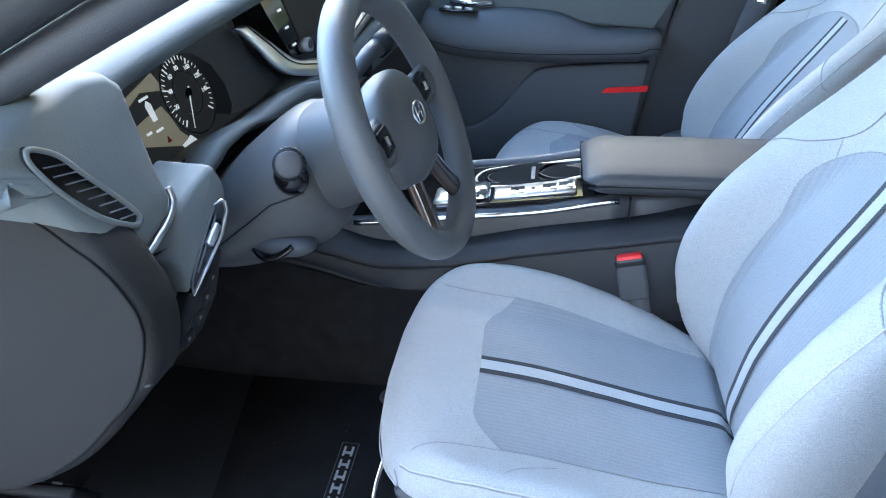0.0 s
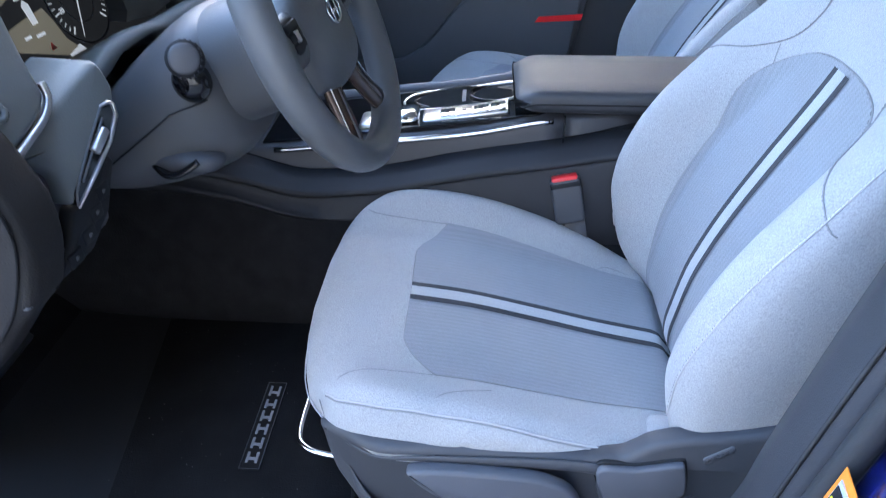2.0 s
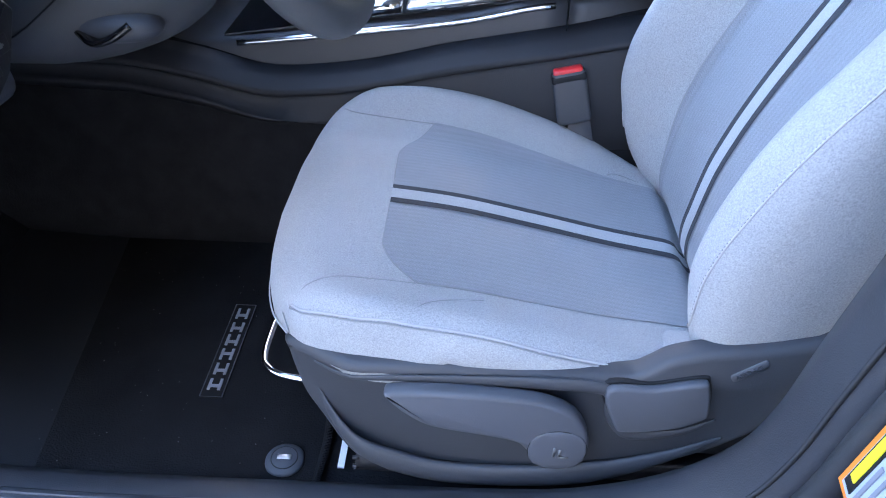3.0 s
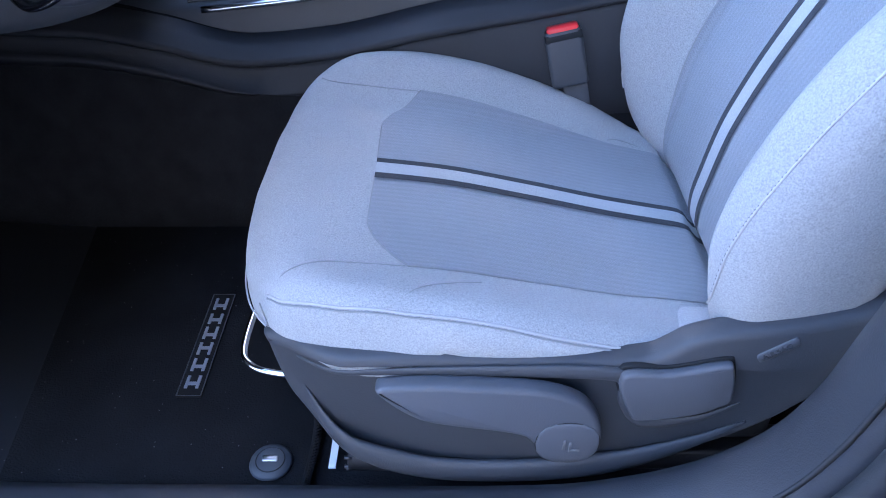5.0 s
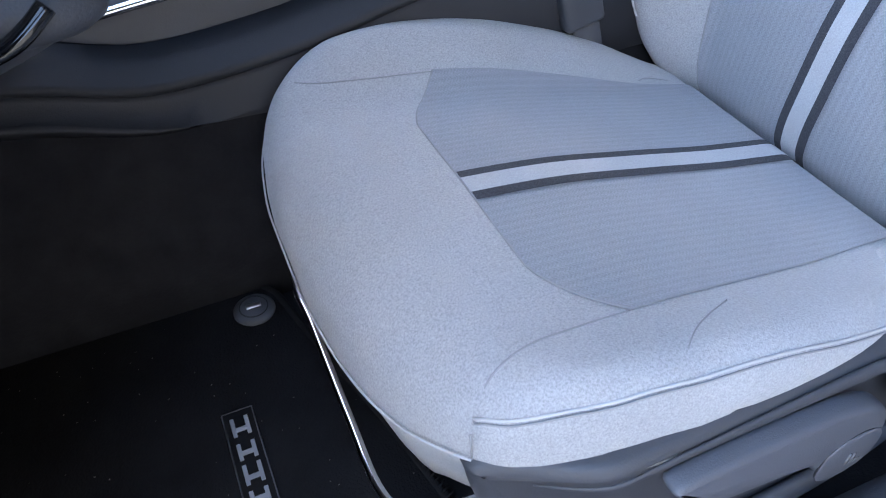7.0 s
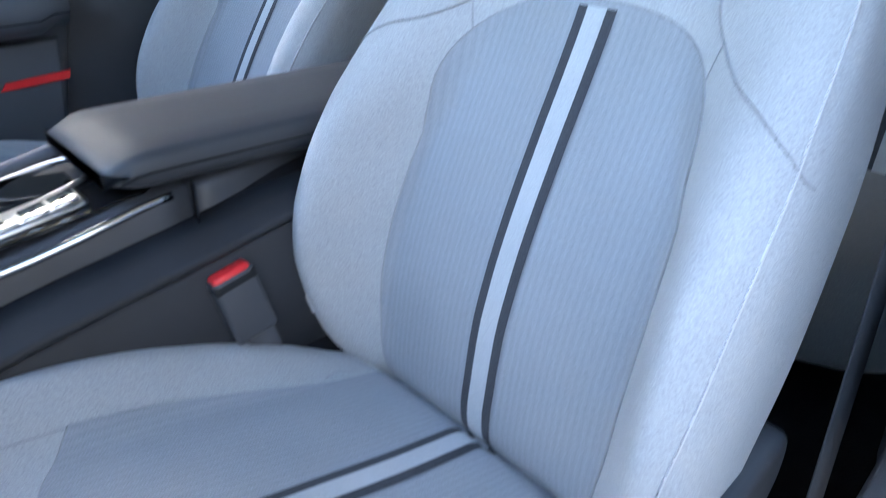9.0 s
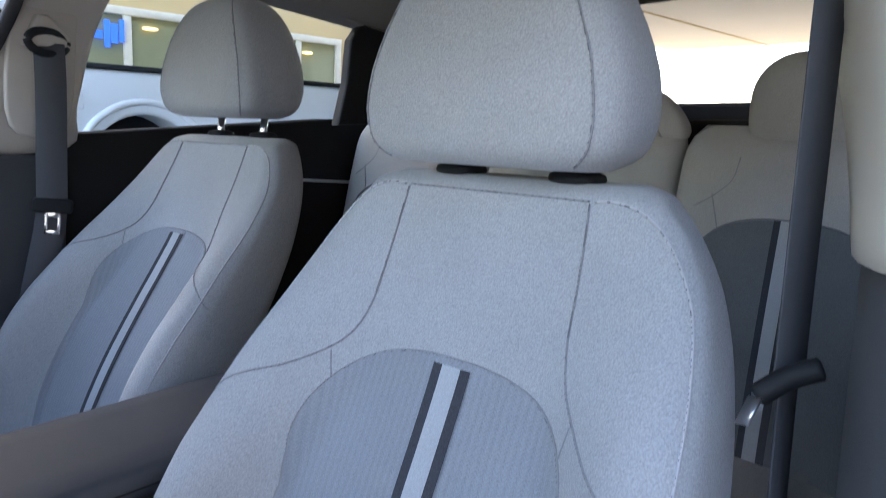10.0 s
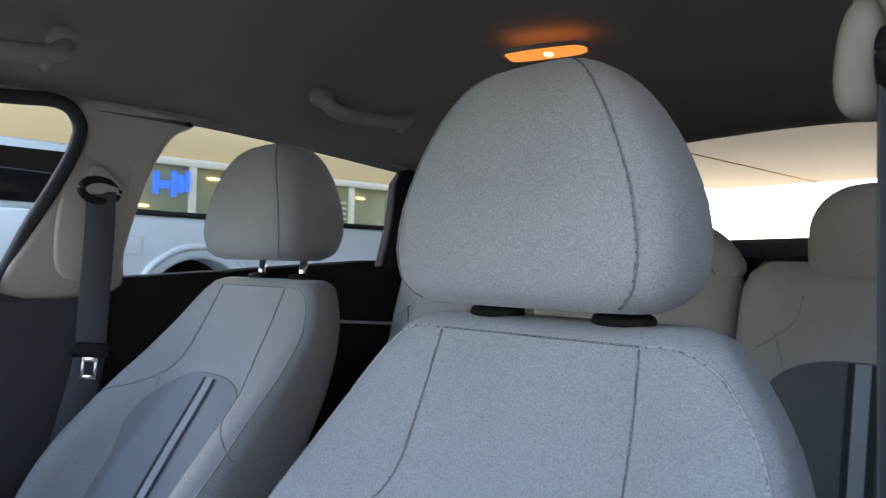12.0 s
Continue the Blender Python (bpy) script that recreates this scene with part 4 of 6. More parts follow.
part("badge", box((-0.625, -0.560, 0.3355), (-0.593, -0.377, 0.3385), 0.001), BADGE, fm, "black badge plate")
part("badge_edge", tube([(-0.624, -0.559, 0.3388), (-0.594, -0.559, 0.3388), (-0.594, -0.378, 0.3388), (-0.624, -0.378, 0.3388)], 0.0008, 5, closed=True), PLASTIC, fm, "raised badge edge")
for i, (w, k) in enumerate(((0.020, 0), (0.021, 0), (0.021, 1), (0.022, 0), (0.019, 0), (0.022, 0))):
    y = -0.548 + 0.0278 * i
    part("badge_bar", join(box((-0.6180, y, 0.3385), (-0.6140, y + w, 0.3402), 0.0005), box((-0.6040, y, 0.3385), (-0.6000, y + w, 0.3402), 0.0005), box((-0.6160, y + 0.005 + 0.004 * k, 0.3385), (-0.6020, y + 0.010 + 0.004 * k, 0.3402), 0.0005)), LETTER, fm, "silver raised mark", smooth=False)
for x, y in ((-0.489, -0.653), (-0.560, -0.250)):
    kn = part("mat_clip", egg((x, y, 0.339), (0.024, 0.024, 0.007), 2.1, 32, 8), PLASTIC, fm, "grey round mat fastener")
    part("clip_ring", tube([(x + 0.016 * math.cos(a), y + 0.016 * math.sin(a), 0.3442) for a in [2 * math.pi * k / 32 for k in range(32)]], 0.0007, 5, closed=True), PLASTIC_D, kn)
    part("slot", box((x - 0.0085, y - 0.0035, 0.3435), (x + 0.0085, y + 0.0035, 0.3472), 0.001), SATIN, kn)
rng = random.Random(5)
specks = []
for i in range(140):
    q = Vector((rng.uniform(-0.90, -0.46), rng.uniform(-0.69, -0.23), 0.3368))
    specks.append(move(box((-0.5, -0.3, -0.2), (0.5, 0.3, 0.2), 0), Matrix.Translation(q) @ Matrix.Rotation(rng.uniform(0, 3.1), 4, "Z") @ Matrix.Scale(rng.uniform(0.0004, 0.0013), 4)))
tagged(part("lint", join(*specks), LINT, smooth=False), "pale lint and grit on the floor mat", "lint", kind="stuff")
PLACE = PLAN
pd = thing("dead_pedal", (-0.80, -0.55, 0.30), "black ribbed foot rest in the dark footwell", "pedal")
part("pad", move(box((-0.035, -0.14, -0.008), (0.035, 0.14, 0.008), 0.005), pose(-0.96, -0.58, 0.42, 0, 55, 90)), PLASTIC_D, pd)
for i in range(6):
    part("rib", move(box((-0.03, -0.12 + 0.042 * i, 0.008), (0.03, -0.105 + 0.042 * i, 0.012), 0.001), pose(-0.96, -0.58, 0.42, 0, 55, 90)), PLASTIC, pd)
bp_ = thing("brake_pedal", (-0.86, -0.40, 0.30), "black rubber brake pedal on a steel arm", "pedal")
part("pad", move(box((-0.03, -0.045, -0.008), (0.03, 0.045, 0.008), 0.004), pose(-0.90, -0.41, 0.42, 0, 50, 0)), RUBBER, bp_)
part("arm", tube([(-0.91, -0.41, 0.42), (-0.98, -0.41, 0.54), (-1.0, -0.41, 0.70)], 0.009, 8), METAL_D, bp_)


PLACE = DASH


# ---- steering wheel and column ----
WT, WY = 0.396, 0.058
WN = Vector((math.cos(WT) * math.cos(WY), math.sin(WY), math.sin(WT) * math.cos(WY)))
WU = (Vector((-math.sin(WT), 0, math.cos(WT)))).normalized()
WA = WU.cross(WN).normalized()
WC = Vector((-0.424, -0.366, 0.853))
WM = Matrix((WA, WU, WN)).transposed().to_4x4()
WM.translation = WC


def wheel_pt(a, b, c=0.0):
    return WM @ Vector((a, b, c))


sw = thing("steering_wheel", tuple(WC), "dark grey rubber steering wheel with round badge and silver trim", "steering wheel")
rim_line = [wheel_pt(0.150 * math.cos(2 * math.pi * k / 96), 0.150 * math.sin(2 * math.pi * k / 96)) for k in range(96)]
part("rim", tube(rim_line, 0.0172, 18, closed=True, up=tuple(WN), flat=1.12), WHEELSKIN, sw)


def hub_shape(x, y, z):
    return (x * (1 - 0.10 * y), y, z)


pad = part("hub", move(egg((0.002, -0.004, -0.014), (0.074, 0.066, 0.030), 2.7, 40, 20, hub_shape), WM), WHEELSKIN, sw, "smooth airbag cover")
em = part("badge", tube([wheel_pt(0.019 * math.cos(2 * math.pi * k / 48), 0.006 + 0.0125 * math.sin(2 * math.pi * k / 48), 0.0175) for k in range(48)], 0.0017, 8, closed=True), CHROME, sw, "chrome oval badge")
for a, b in ((-0.0075, 0.0035), (0.0075, -0.0035)):
    part("badge_bar", tube([wheel_pt(a - 0.002, 0.006 - 0.009, 0.0175), wheel_pt(a + 0.002, 0.006 + 0.009, 0.0175)], 0.0015, 6), CHROME, em)
part("badge_bar", tube([wheel_pt(-0.007, 0.0045, 0.0175), wheel_pt(0.007, 0.0075, 0.0175)], 0.0014, 6), CHROME, em)
for sd in (-1, 1):
    sp = [wheel_pt(sd * 0.05, 0.004, -0.012), wheel_pt(sd * 0.09, 0.006, -0.008), wheel_pt(sd * 0.142, 0.010, -0.002)]
    spoke = part("spoke", tube(spline(sp, 8), [0.030 - 0.008 * (i / 16) for i in range(17)], 14, up=tuple(WN), flat=0.45), WHEELSKIN, sw)
    part("switch_pod", move(egg((sd * 0.092, 0.012, -0.001), (0.024, 0.019, 0.006), 3, 24, 10), WM), PLASTIC_D, sw, "glossy switch pod")
    for k in range(3):
        part("button", move(box((sd * 0.092 - 0.015, 0.0185 - 0.010 * k, 0.003), (sd * 0.092 + 0.015, 0.0265 - 0.010 * k, 0.0062), 0.001), WM), PLASTIC_D, sw)
    part("switch_roller", move(box((sd * 0.092 - 0.003, 0.006, 0.004), (sd * 0.092 + 0.003, 0.017, 0.0085), 0.001), WM), SATIN, sw, "silver switch roller")
    lowp = [wheel_pt(sd * 0.036, -0.052, -0.010), wheel_pt(sd * 0.046, -0.085, -0.008), wheel_pt(sd * 0.062, -0.118, -0.004), wheel_pt(sd * 0.078, -0.130, -0.002)]
    part("lower_spoke", tube(spline(lowp, 8), 0.017, 12, up=tuple(WN), flat=0.55), BRONZE, sw, "glossy dark lower spoke")
    part("spoke_edge", tube(spline([p + WA * sd * 0.016 + WN * 0.005 for p in lowp], 8), 0.0011, 6), CHROME, sw, "thin chrome spoke edge")

sc = thing("steering_column", tuple(WC - WN * 0.10), "grey plastic steering column shroud with stalks", "steering column")
rings = []
for i in range(9):
    k = i / 8
    c = WC - WN * (0.038 + 0.085 * k) + Vector((0, 0, -0.006))
    sh = (0.80, 0.93, 1.0)[min(i, 2)]
    rings.append([c + (WA * 0.070 * math.copysign(abs(math.cos(a)) ** 0.8, math.cos(a)) + WU * 0.064 * math.copysign(abs(math.sin(a)) ** 0.8, math.sin(a))) * sh for a in [2 * math.pi * j / 40 for j in range(40)]])
part("drum", loft(rings), COLUMN, sc, "grey drum behind the wheel")
rings = []
for i in range(21):
    k = i / 20
    x = -0.512 - 0.26 * k
    zc = lerp([(-0.80, 0.718), (-0.65, 0.726), (-0.60, 0.748), (-0.55, 0.777), (-0.51, 0.800)], x)
    hh = lerp([(-0.80, 0.05), (-0.65, 0.058), (-0.60, 0.074), (-0.55, 0.082), (-0.51, 0.072)], x)
    hw = lerp([(-0.80, 0.13), (-0.65, 0.12), (-0.58, 0.10), (-0.51, 0.080)], x)
    sh = (0.86, 0.96, 1.0)[min(i, 2)]
    rings.append([(x - 0.25 * hh * math.sin(a), -0.372 + hw * sh * math.copysign(abs(math.cos(a)) ** 0.8, math.cos(a)), zc + hh * sh * math.copysign(abs(math.sin(a)) ** 0.8, math.sin(a))) for a in [2 * math.pi * j / 44 for j in range(44)]])
shr = part("shroud", loft(rings), COLUMN, sc)
part("shroud_joint", tube([Vector(r[22]) + Vector((0, -0.0012, 0.012 - 0.06 * abs(i - 3) / 20)) for i, r in enumerate(rings[1:14])], 0.0009, 6), PLASTIC_D, shr)
part("tilt_recess", egg((-0.568, -0.452, 0.722), (0.048, 0.024, 0.015), 2.2, 28, 10), PLASTIC, sc, "dark recess of the tilt lever")
part("tilt_lever", tube(spline([(-0.592, -0.470, 0.721), (-0.576, -0.479, 0.715), (-0.558, -0.479, 0.719), (-0.542, -0.470, 0.729)], 6), 0.006, 8, flat=0.6), GLOSS, sc, "black tilt lever")
stalk = part("stalk", tube([(-0.534, -0.455, 0.836), (-0.516, -0.494, 0.853), (-0.508, -0.510, 0.860)], [0.009, 0.011, 0.0145], 16), PLASTIC, sc, "indicator stalk")
part("stalk_knob", tube([(-0.508, -0.508, 0.859), (-0.498, -0.529, 0.868)], 0.0168, 24), PLASTIC_D, stalk, "knurled black stalk end")
for k in range(20):
    a = 2 * math.pi * k / 20
    part("knurl", tube([Vector((-0.507, -0.511, 0.860)) + Vector((0.0165 * math.cos(a), 0.0075 * math.sin(a) * 0.9, 0.0155 * math.sin(a))), Vector((-0.499, -0.527, 0.867)) + Vector((0.0165 * math.cos(a), 0.0075 * math.sin(a) * 0.9, 0.0155 * math.sin(a)))], 0.0013, 5), METAL_D, stalk)
part("knob_cap", move(egg((0, 0, 0), (0.0138, 0.0138, 0.0022), 2.2, 24, 8), look((-0.4975, -0.530, 0.8685), (-0.508, -0.508, 0.859))), CONSOLE, stalk)
part("stalk_socket", egg((-0.536, -0.458, 0.815), (0.021, 0.016, 0.022), 2, 24, 12), GLOSS, sc, "black stalk opening")
part("stalk", tube([(-0.53, -0.30, 0.862), (-0.515, -0.235, 0.888), (-0.508, -0.205, 0.892)], [0.009, 0.011, 0.0135], 16), PLASTIC, sc, "wiper stalk")
part("stalk_knob", tube([(-0.509, -0.214, 0.891), (-0.503, -0.186, 0.896)], 0.0155, 24), PLASTIC_D, sc, "knurled black stalk end")

# ---- dashboard ----
db = thing("dashboard", (-0.75, 0.0, 0.70), "dark grey moulded dashboard with vents and instrument screens", "dashboard")


def deck_ring(y):
    k = abs(y) / 0.72
    return [(x, y, z - 0.03 * k ** 3) for x, z in ((-1.22, 0.86), (-1.20, 0.955), (-1.05, 0.985), (-0.86, 0.998), (-0.74, 0.992), (-0.685, 0.98), (-0.664, 0.970), (-0.660, 0.958), (-0.672, 0.945), (-0.70, 0.932), (-0.80, 0.928), (-0.83, 0.90), (-0.83, 0.70), (-1.1, 0.60))]


part("top", loft([deck_ring(-0.715 + 1.43 * i / 36) for i in range(37)]), SOFT, db, "soft dash top")
# end pod with the side vent


def pod_pt(y, z, d=0.0):
    x = -0.62 - 0.35 * (z - 0.845) + d - 0.04 * smooth(-0.70, -0.77, y)
    return (0.942 * x - 0.0104, 0.942 * y - 0.0651, 0.942 * z + 0.0684)


def shell(poly, at, thick=0.02, edge=0.006, r=0.01):
    """A moulded panel: a rounded outline across the car set on at(y, z, d), with rounded edges."""
    o = rounded(poly, r)
    c = sum(o, Vector((0, 0, 0))) / len(o)
    m = len(o)
    inner = []
    for i, q in enumerate(o):
        d = o[(i + 1) % m] - o[i - 1]
        nrm = Vector((-d.y, d.x, 0)).normalized() if d.length > 1e-6 else Vector((0, 0, 0))
        if nrm.dot(c - q) < 0:
            nrm = -nrm
        inner.append(nrm)
    rings = []
    for k, dd in ((0.0, -thick), (0.0, -edge), (0.3, -0.4 * edge), (0.65, -0.1 * edge), (1.0, 0.0)):
        rings.append([at(q.x + v.x * edge * k, q.y + v.y * edge * k, dd) for q, v in zip(o, inner)])
    rings.append([at(q.x + (c.x - q.x) * 0.5, q.y + (c.y - q.y) * 0.5, 0.0008) for q in o])
    rings.append([at(q.x + (c.x - q.x) * 0.97, q.y + (c.y - q.y) * 0.97, 0.001) for q in o])
    return loft(rings)


podm = part("end_pod", shell([(-0.760, 0.952), (-0.697, 0.962), (-0.593, 0.972), (-0.560, 0.964), (-0.546, 0.949), (-0.551, 0.928), (-0.563, 0.870), (-0.566, 0.838), (-0.582, 0.827), (-0.606, 0.820), (-0.642, 0.813), (-0.652, 0.820), (-0.689, 0.874), (-0.703, 0.902), (-0.716, 0.918), (-0.760, 0.914)], lambda y, z, d: pod_pt(y, z, d + 0.006), 0.10, 0.010, 0.007), SOFT, db, "smooth grey end panel")
vent = spline([(-0.689, 0.940, 0), (-0.682, 0.941, 0), (-0.663, 0.927, 0), (-0.649, 0.902, 0), (-0.633, 0.875, 0), (-0.622, 0.853, 0), (-0.622, 0.845, 0), (-0.632, 0.844, 0), (-0.655, 0.862, 0), (-0.670, 0.881, 0), (-0.683, 0.905, 0), (-0.691, 0.930, 0)], 6, closed=True)
vc = Vector((sum(p[0] for p in vent) / len(vent), sum(p[1] for p in vent) / len(vent), 0))
part("vent_frame", tube([pod_pt(p[0], p[1], 0.0075) for p in vent], 0.0026, 8, closed=True), SOFT, podm, "rounded vent frame")
part("vent_lip", tube([pod_pt(vc.x + (p[0] - vc.x) * 1.09, vc.y + (p[1] - vc.y) * 1.05, 0.0065) for p in vent], 0.0010, 6, closed=True), PLASTIC_D, podm, "dark groove round the vent")
vin = [vc + (p - vc) * 0.93 for p in vent]
part("vent_opening", loft([[pod_pt(p[0], p[1], 0.004) for p in vin], [pod_pt(p[0], p[1], 0.0078) for p in vin]]), GLOSS, podm, "black vent opening", smooth=False)
for i in range(8):
    z = 0.853 + 0.0098 * i
    ym = -0.6265 - (z - 0.845) * 0.62
    part("vent_slat", loft([[pod_pt(ym - 0.012 + (0.0025 if i == 7 else 0), z + 0.003 + d, e), pod_pt(ym + 0.012, z - 0.003 + d, e)] for d, e in ((0, 0.0075), (0, 0.0092), (0.0011, 0.0092), (0.0011, 0.0075))], cap=False, closed=False), PLASTIC_G, podm)
part("pod_edge", tube([pod_pt(p[0], p[1], 0.002) for p in spline([(-0.563, 0.848, 0), (-0.566, 0.835, 0), (-0.582, 0.8245, 0), (-0.606, 0.818, 0), (-0.640, 0.811, 0), (-0.649, 0.8155, 0)], 6)], 0.0035, 8), SATIN, db, "satin trim at the panel's foot")
# end cap towards the door
cap = spline([(-0.95, 0.90, 0), (-0.70, 0.928, 0), (-0.654, 0.923, 0), (-0.624, 0.902, 0), (-0.600, 0.882, 0), (-0.580, 0.856, 0), (-0.564, 0.820, 0), (-0.559, 0.800, 0), (-0.560, 0.770, 0), (-0.567, 0.742, 0), (-0.578, 0.716, 0), (-0.602, 0.689, 0), (-0.644, 0.637, 0), (-0.695, 0.585, 0), (-0.745, 0.547, 0), (-0.784, 0.522, 0), (-0.841, 0.496, 0), (-0.98, 0.47, 0)], 4, closed=True)
part("end_cap", plate([(p[0], p[1]) for p in cap], 1, -0.712, -0.66, 0.012, 4), ENDCAP, db, "grained dark side panel")
seam = spline([(-0.700, 0.912, 0), (-0.660, 0.904, 0), (-0.631, 0.887, 0), (-0.608, 0.868, 0), (-0.595, 0.858, 0), (-0.580, 0.840, 0), (-0.568, 0.815, 0), (-0.565, 0.798, 0), (-0.567, 0.780, 0), (-0.576, 0.752, 0), (-0.594, 0.714, 0), (-0.616, 0.683, 0), (-0.635, 0.663, 0), (-0.688, 0.605, 0), (-0.747, 0.554, 0)], 6)
part("cap_seam", tube([(p.x, -0.7125, p.y) for p in seam], 0.0014, 6), BADGE, db, "dark seam of the side panel")
# lower dash
lowo = [(-0.72, 0.785), (-0.63, 0.785), (-0.605, 0.765), (-0.598, 0.735), (-0.600, 0.706), (-0.64, 0.694), (-0.74, 0.688), (-0.80, 0.70), (-0.82, 0.76)]
lowo = spline([(a, b, 0) for a, b in lowo], 5, closed=True)
part("knee_panel", plate([(p[0], p[1]) for p in lowo], 1, -0.700, -0.556, 0.01, 3), PLASTIC, db, "charcoal knee panel")
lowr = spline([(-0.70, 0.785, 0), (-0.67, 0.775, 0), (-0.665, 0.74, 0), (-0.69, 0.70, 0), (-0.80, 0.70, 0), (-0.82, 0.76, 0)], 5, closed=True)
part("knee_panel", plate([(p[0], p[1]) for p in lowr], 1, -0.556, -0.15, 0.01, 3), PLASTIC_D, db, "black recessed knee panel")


def strip_pt(y, z, d=0.0):
    return (-0.572 - 0.30 * (z - 0.80) + 0.22 * (y + 0.60) + d, y, z)


part("corner_trim", shell([(-0.696, 0.828), (-0.660, 0.824), (-0.616, 0.792), (-0.609, 0.772), (-0.611, 0.750), (-0.630, 0.723), (-0.673, 0.750), (-0.680, 0.780)], lambda y, z, d: (-0.592 + d, y, z), 0.05, 0.006, 0.006), PLASTIC, db, "grey corner trim")
# strip with the inner vent
part("vent_strip", shell([(-0.537, 0.868), (-0.575, 0.857), (-0.617, 0.840), (-0.660, 0.824), (-0.632, 0.803), (-0.629, 0.788), (-0.634, 0.768), (-0.605, 0.780), (-0.578, 0.797), (-0.547, 0.819), (-0.534, 0.840)], strip_pt, 0.06, 0.006, 0.010), SOFT, db, "grey strip beside the column")
leaf = [(-0.550, 0.831), (-0.552, 0.821), (-0.570, 0.805), (-0.593, 0.792), (-0.614, 0.780), (-0.632, 0.770), (-0.626, 0.781), (-0.615, 0.790), (-0.594, 0.807), (-0.574, 0.822), (-0.560, 0.832)]
slit = [Vector(strip_pt(p.x, p.y, 0.0022)) for p in rounded(leaf, 0.003)]
part("slit_vent", loft([[p - Vector((0.01, 0, 0)) for p in slit], slit]), GLOSS, db, "narrow black vent", smooth=False)
part("slit_frame", tube([strip_pt(p.x, p.y, 0.0022) for p in rounded(leaf, 0.003)], 0.0011, 8, closed=True), PLASTIC_G, db, "grey vent edge")
part("slit_trim", tube([strip_pt(a, b, 0.0026) for a, b in ((-0.562, 0.8325), (-0.552, 0.8325), (-0.5485, 0.829), (-0.551, 0.820), (-0.570, 0.8035), (-0.600, 0.7865), (-0.632, 0.769))], [0.0006, 0.0018, 0.0019, 0.0019, 0.0019, 0.0018, 0.0008], 8), SATIN, db, "silver vent trim")
part("slit_blade", tube([strip_pt(-0.616, 0.786, 0.003), strip_pt(-0.566, 0.823, 0.003)], 0.0012, 6), PLASTIC_G, db)
part("vent_tab", move(box((-0.004, -0.013, -0.0045), (0.004, 0.013, 0.0045), 0.0025), pose(-0.567, -0.5805, 0.8085, 28, 0, 0)), SATIN, db, "satin vent tab")
# switch bank
part("switch_bank", shell([(-0.627, 0.763), (-0.591, 0.769), (-0.562, 0.786), (-0.554, 0.774), (-0.582, 0.734), (-0.619, 0.714), (-0.682, 0.715), (-0.647, 0.738)], lambda y, z, d: (-0.5775 + d, y, z), 0.03, 0.004, 0.004), PLASTIC_D, db, "black switch bank")
part("knee_corner", shell([(-0.690, 0.764), (-0.647, 0.738), (-0.682, 0.715), (-0.693, 0.712), (-0.712, 0.716)], lambda y, z, d: (-0.579 + d, y, z), 0.03, 0.004, 0.004), PLASTIC, db, "charcoal lower corner")
for y, z, w in ((-0.585, 0.758, 0.009), (-0.602, 0.745, 0.009), (-0.620, 0.732, 0.009), (-0.645, 0.724, 0.010)):
    b = part("switch", box((-0.5790, y - w, z - 0.007), (-0.5755, y + w, z + 0.007), 0.0012), PLASTIC_D, db)
    part("switch_mark", box((-0.5755, y - 0.0022, z - 0.0018), (-0.5751, y + 0.0010, z + 0.0020), 0), MARK, b, smooth=False)
    part("switch_mark", box((-0.5755, y + 0.0016, z - 0.0006), (-0.5751, y + 0.0026, z + 0.0008), 0), MARK, b, smooth=False)

# instrument cluster
ic = thing("instrument_cluster", (-0.76, -0.31, 0.84), "lit instrument screen with round speed dial and pale painted reflection", "instrument cluster")


def clu(y, z, d=0.0):
    return (-0.75 - 0.3 * (z - 0.85) + d, y, z)


part("glass_panel", loft([[clu(y, z, -0.03) for y, z in ((-0.50, 0.76), (-0.50, 0.925), (-0.14, 0.91), (-0.14, 0.76))], [clu(y, z, 0.0) for y, z in ((-0.50, 0.76), (-0.50, 0.925), (-0.14, 0.91), (-0.14, 0.76))]]), SCREEN, ic, "dark glossy screen", smooth=False)
# pale glowing patches imitate the reflection lying across the screen
part("glare_patch", loft([[clu(y, z, d) for y, z in ((-0.425, 0.880), (-0.361, 0.891), (-0.352, 0.866), (-0.397, 0.878), (-0.425, 0.870))] for d in (0.0015, 0.003)]), SCREEN_GLARE, ic, "pale patch painted as a reflection", smooth=False)
part("glare_patch", loft([[clu(y, z, d) for y, z in ((-0.440, 0.846), (-0.403, 0.850), (-0.372, 0.852), (-0.366, 0.838), (-0.361, 0.815), (-0.345, 0.796), (-0.372, 0.799), (-0.440, 0.826))] for d in (0.0015, 0.003)]), SCREEN_GLARE, ic, "pale patch painted as a reflection", smooth=False)
part("glare_patch", loft([[clu(y, z, d) for y, z in ((-0.370, 0.799), (-0.346, 0.803), (-0.333, 0.787), (-0.354, 0.777))] for d in (0.0018, 0.0035)]), DIAL, ic, "white lit patch", smooth=False)
part("warning_light", loft([[clu(y, z, d) for y, z in ((-0.392, 0.812), (-0.384, 0.812), (-0.388, 0.819))] for d in (0.003, 0.0042)]), RED, ic, smooth=False)
part("car_symbol", loft([[clu(y, z, d) for y, z in ((-0.3985, 0.842), (-0.3900, 0.842), (-0.3890, 0.862), (-0.394, 0.867), (-0.3995, 0.862))] for d in (0.003, 0.0042)]), DIAL, ic, "white car symbol", smooth=False)
for y, z, w in ((-0.405, 0.869, 0.018), (-0.420, 0.832, 0.010), (-0.402, 0.829, 0.014)):
    part("print_bar", loft([[clu(y, z, d), clu(y + w, z, d), clu(y + w, z + 0.0028, d), clu(y, z + 0.0028, d)] for d in (0.003, 0.004)]), DIAL, ic, smooth=False)
DC, DR = (-0.312, 0.848), 0.052
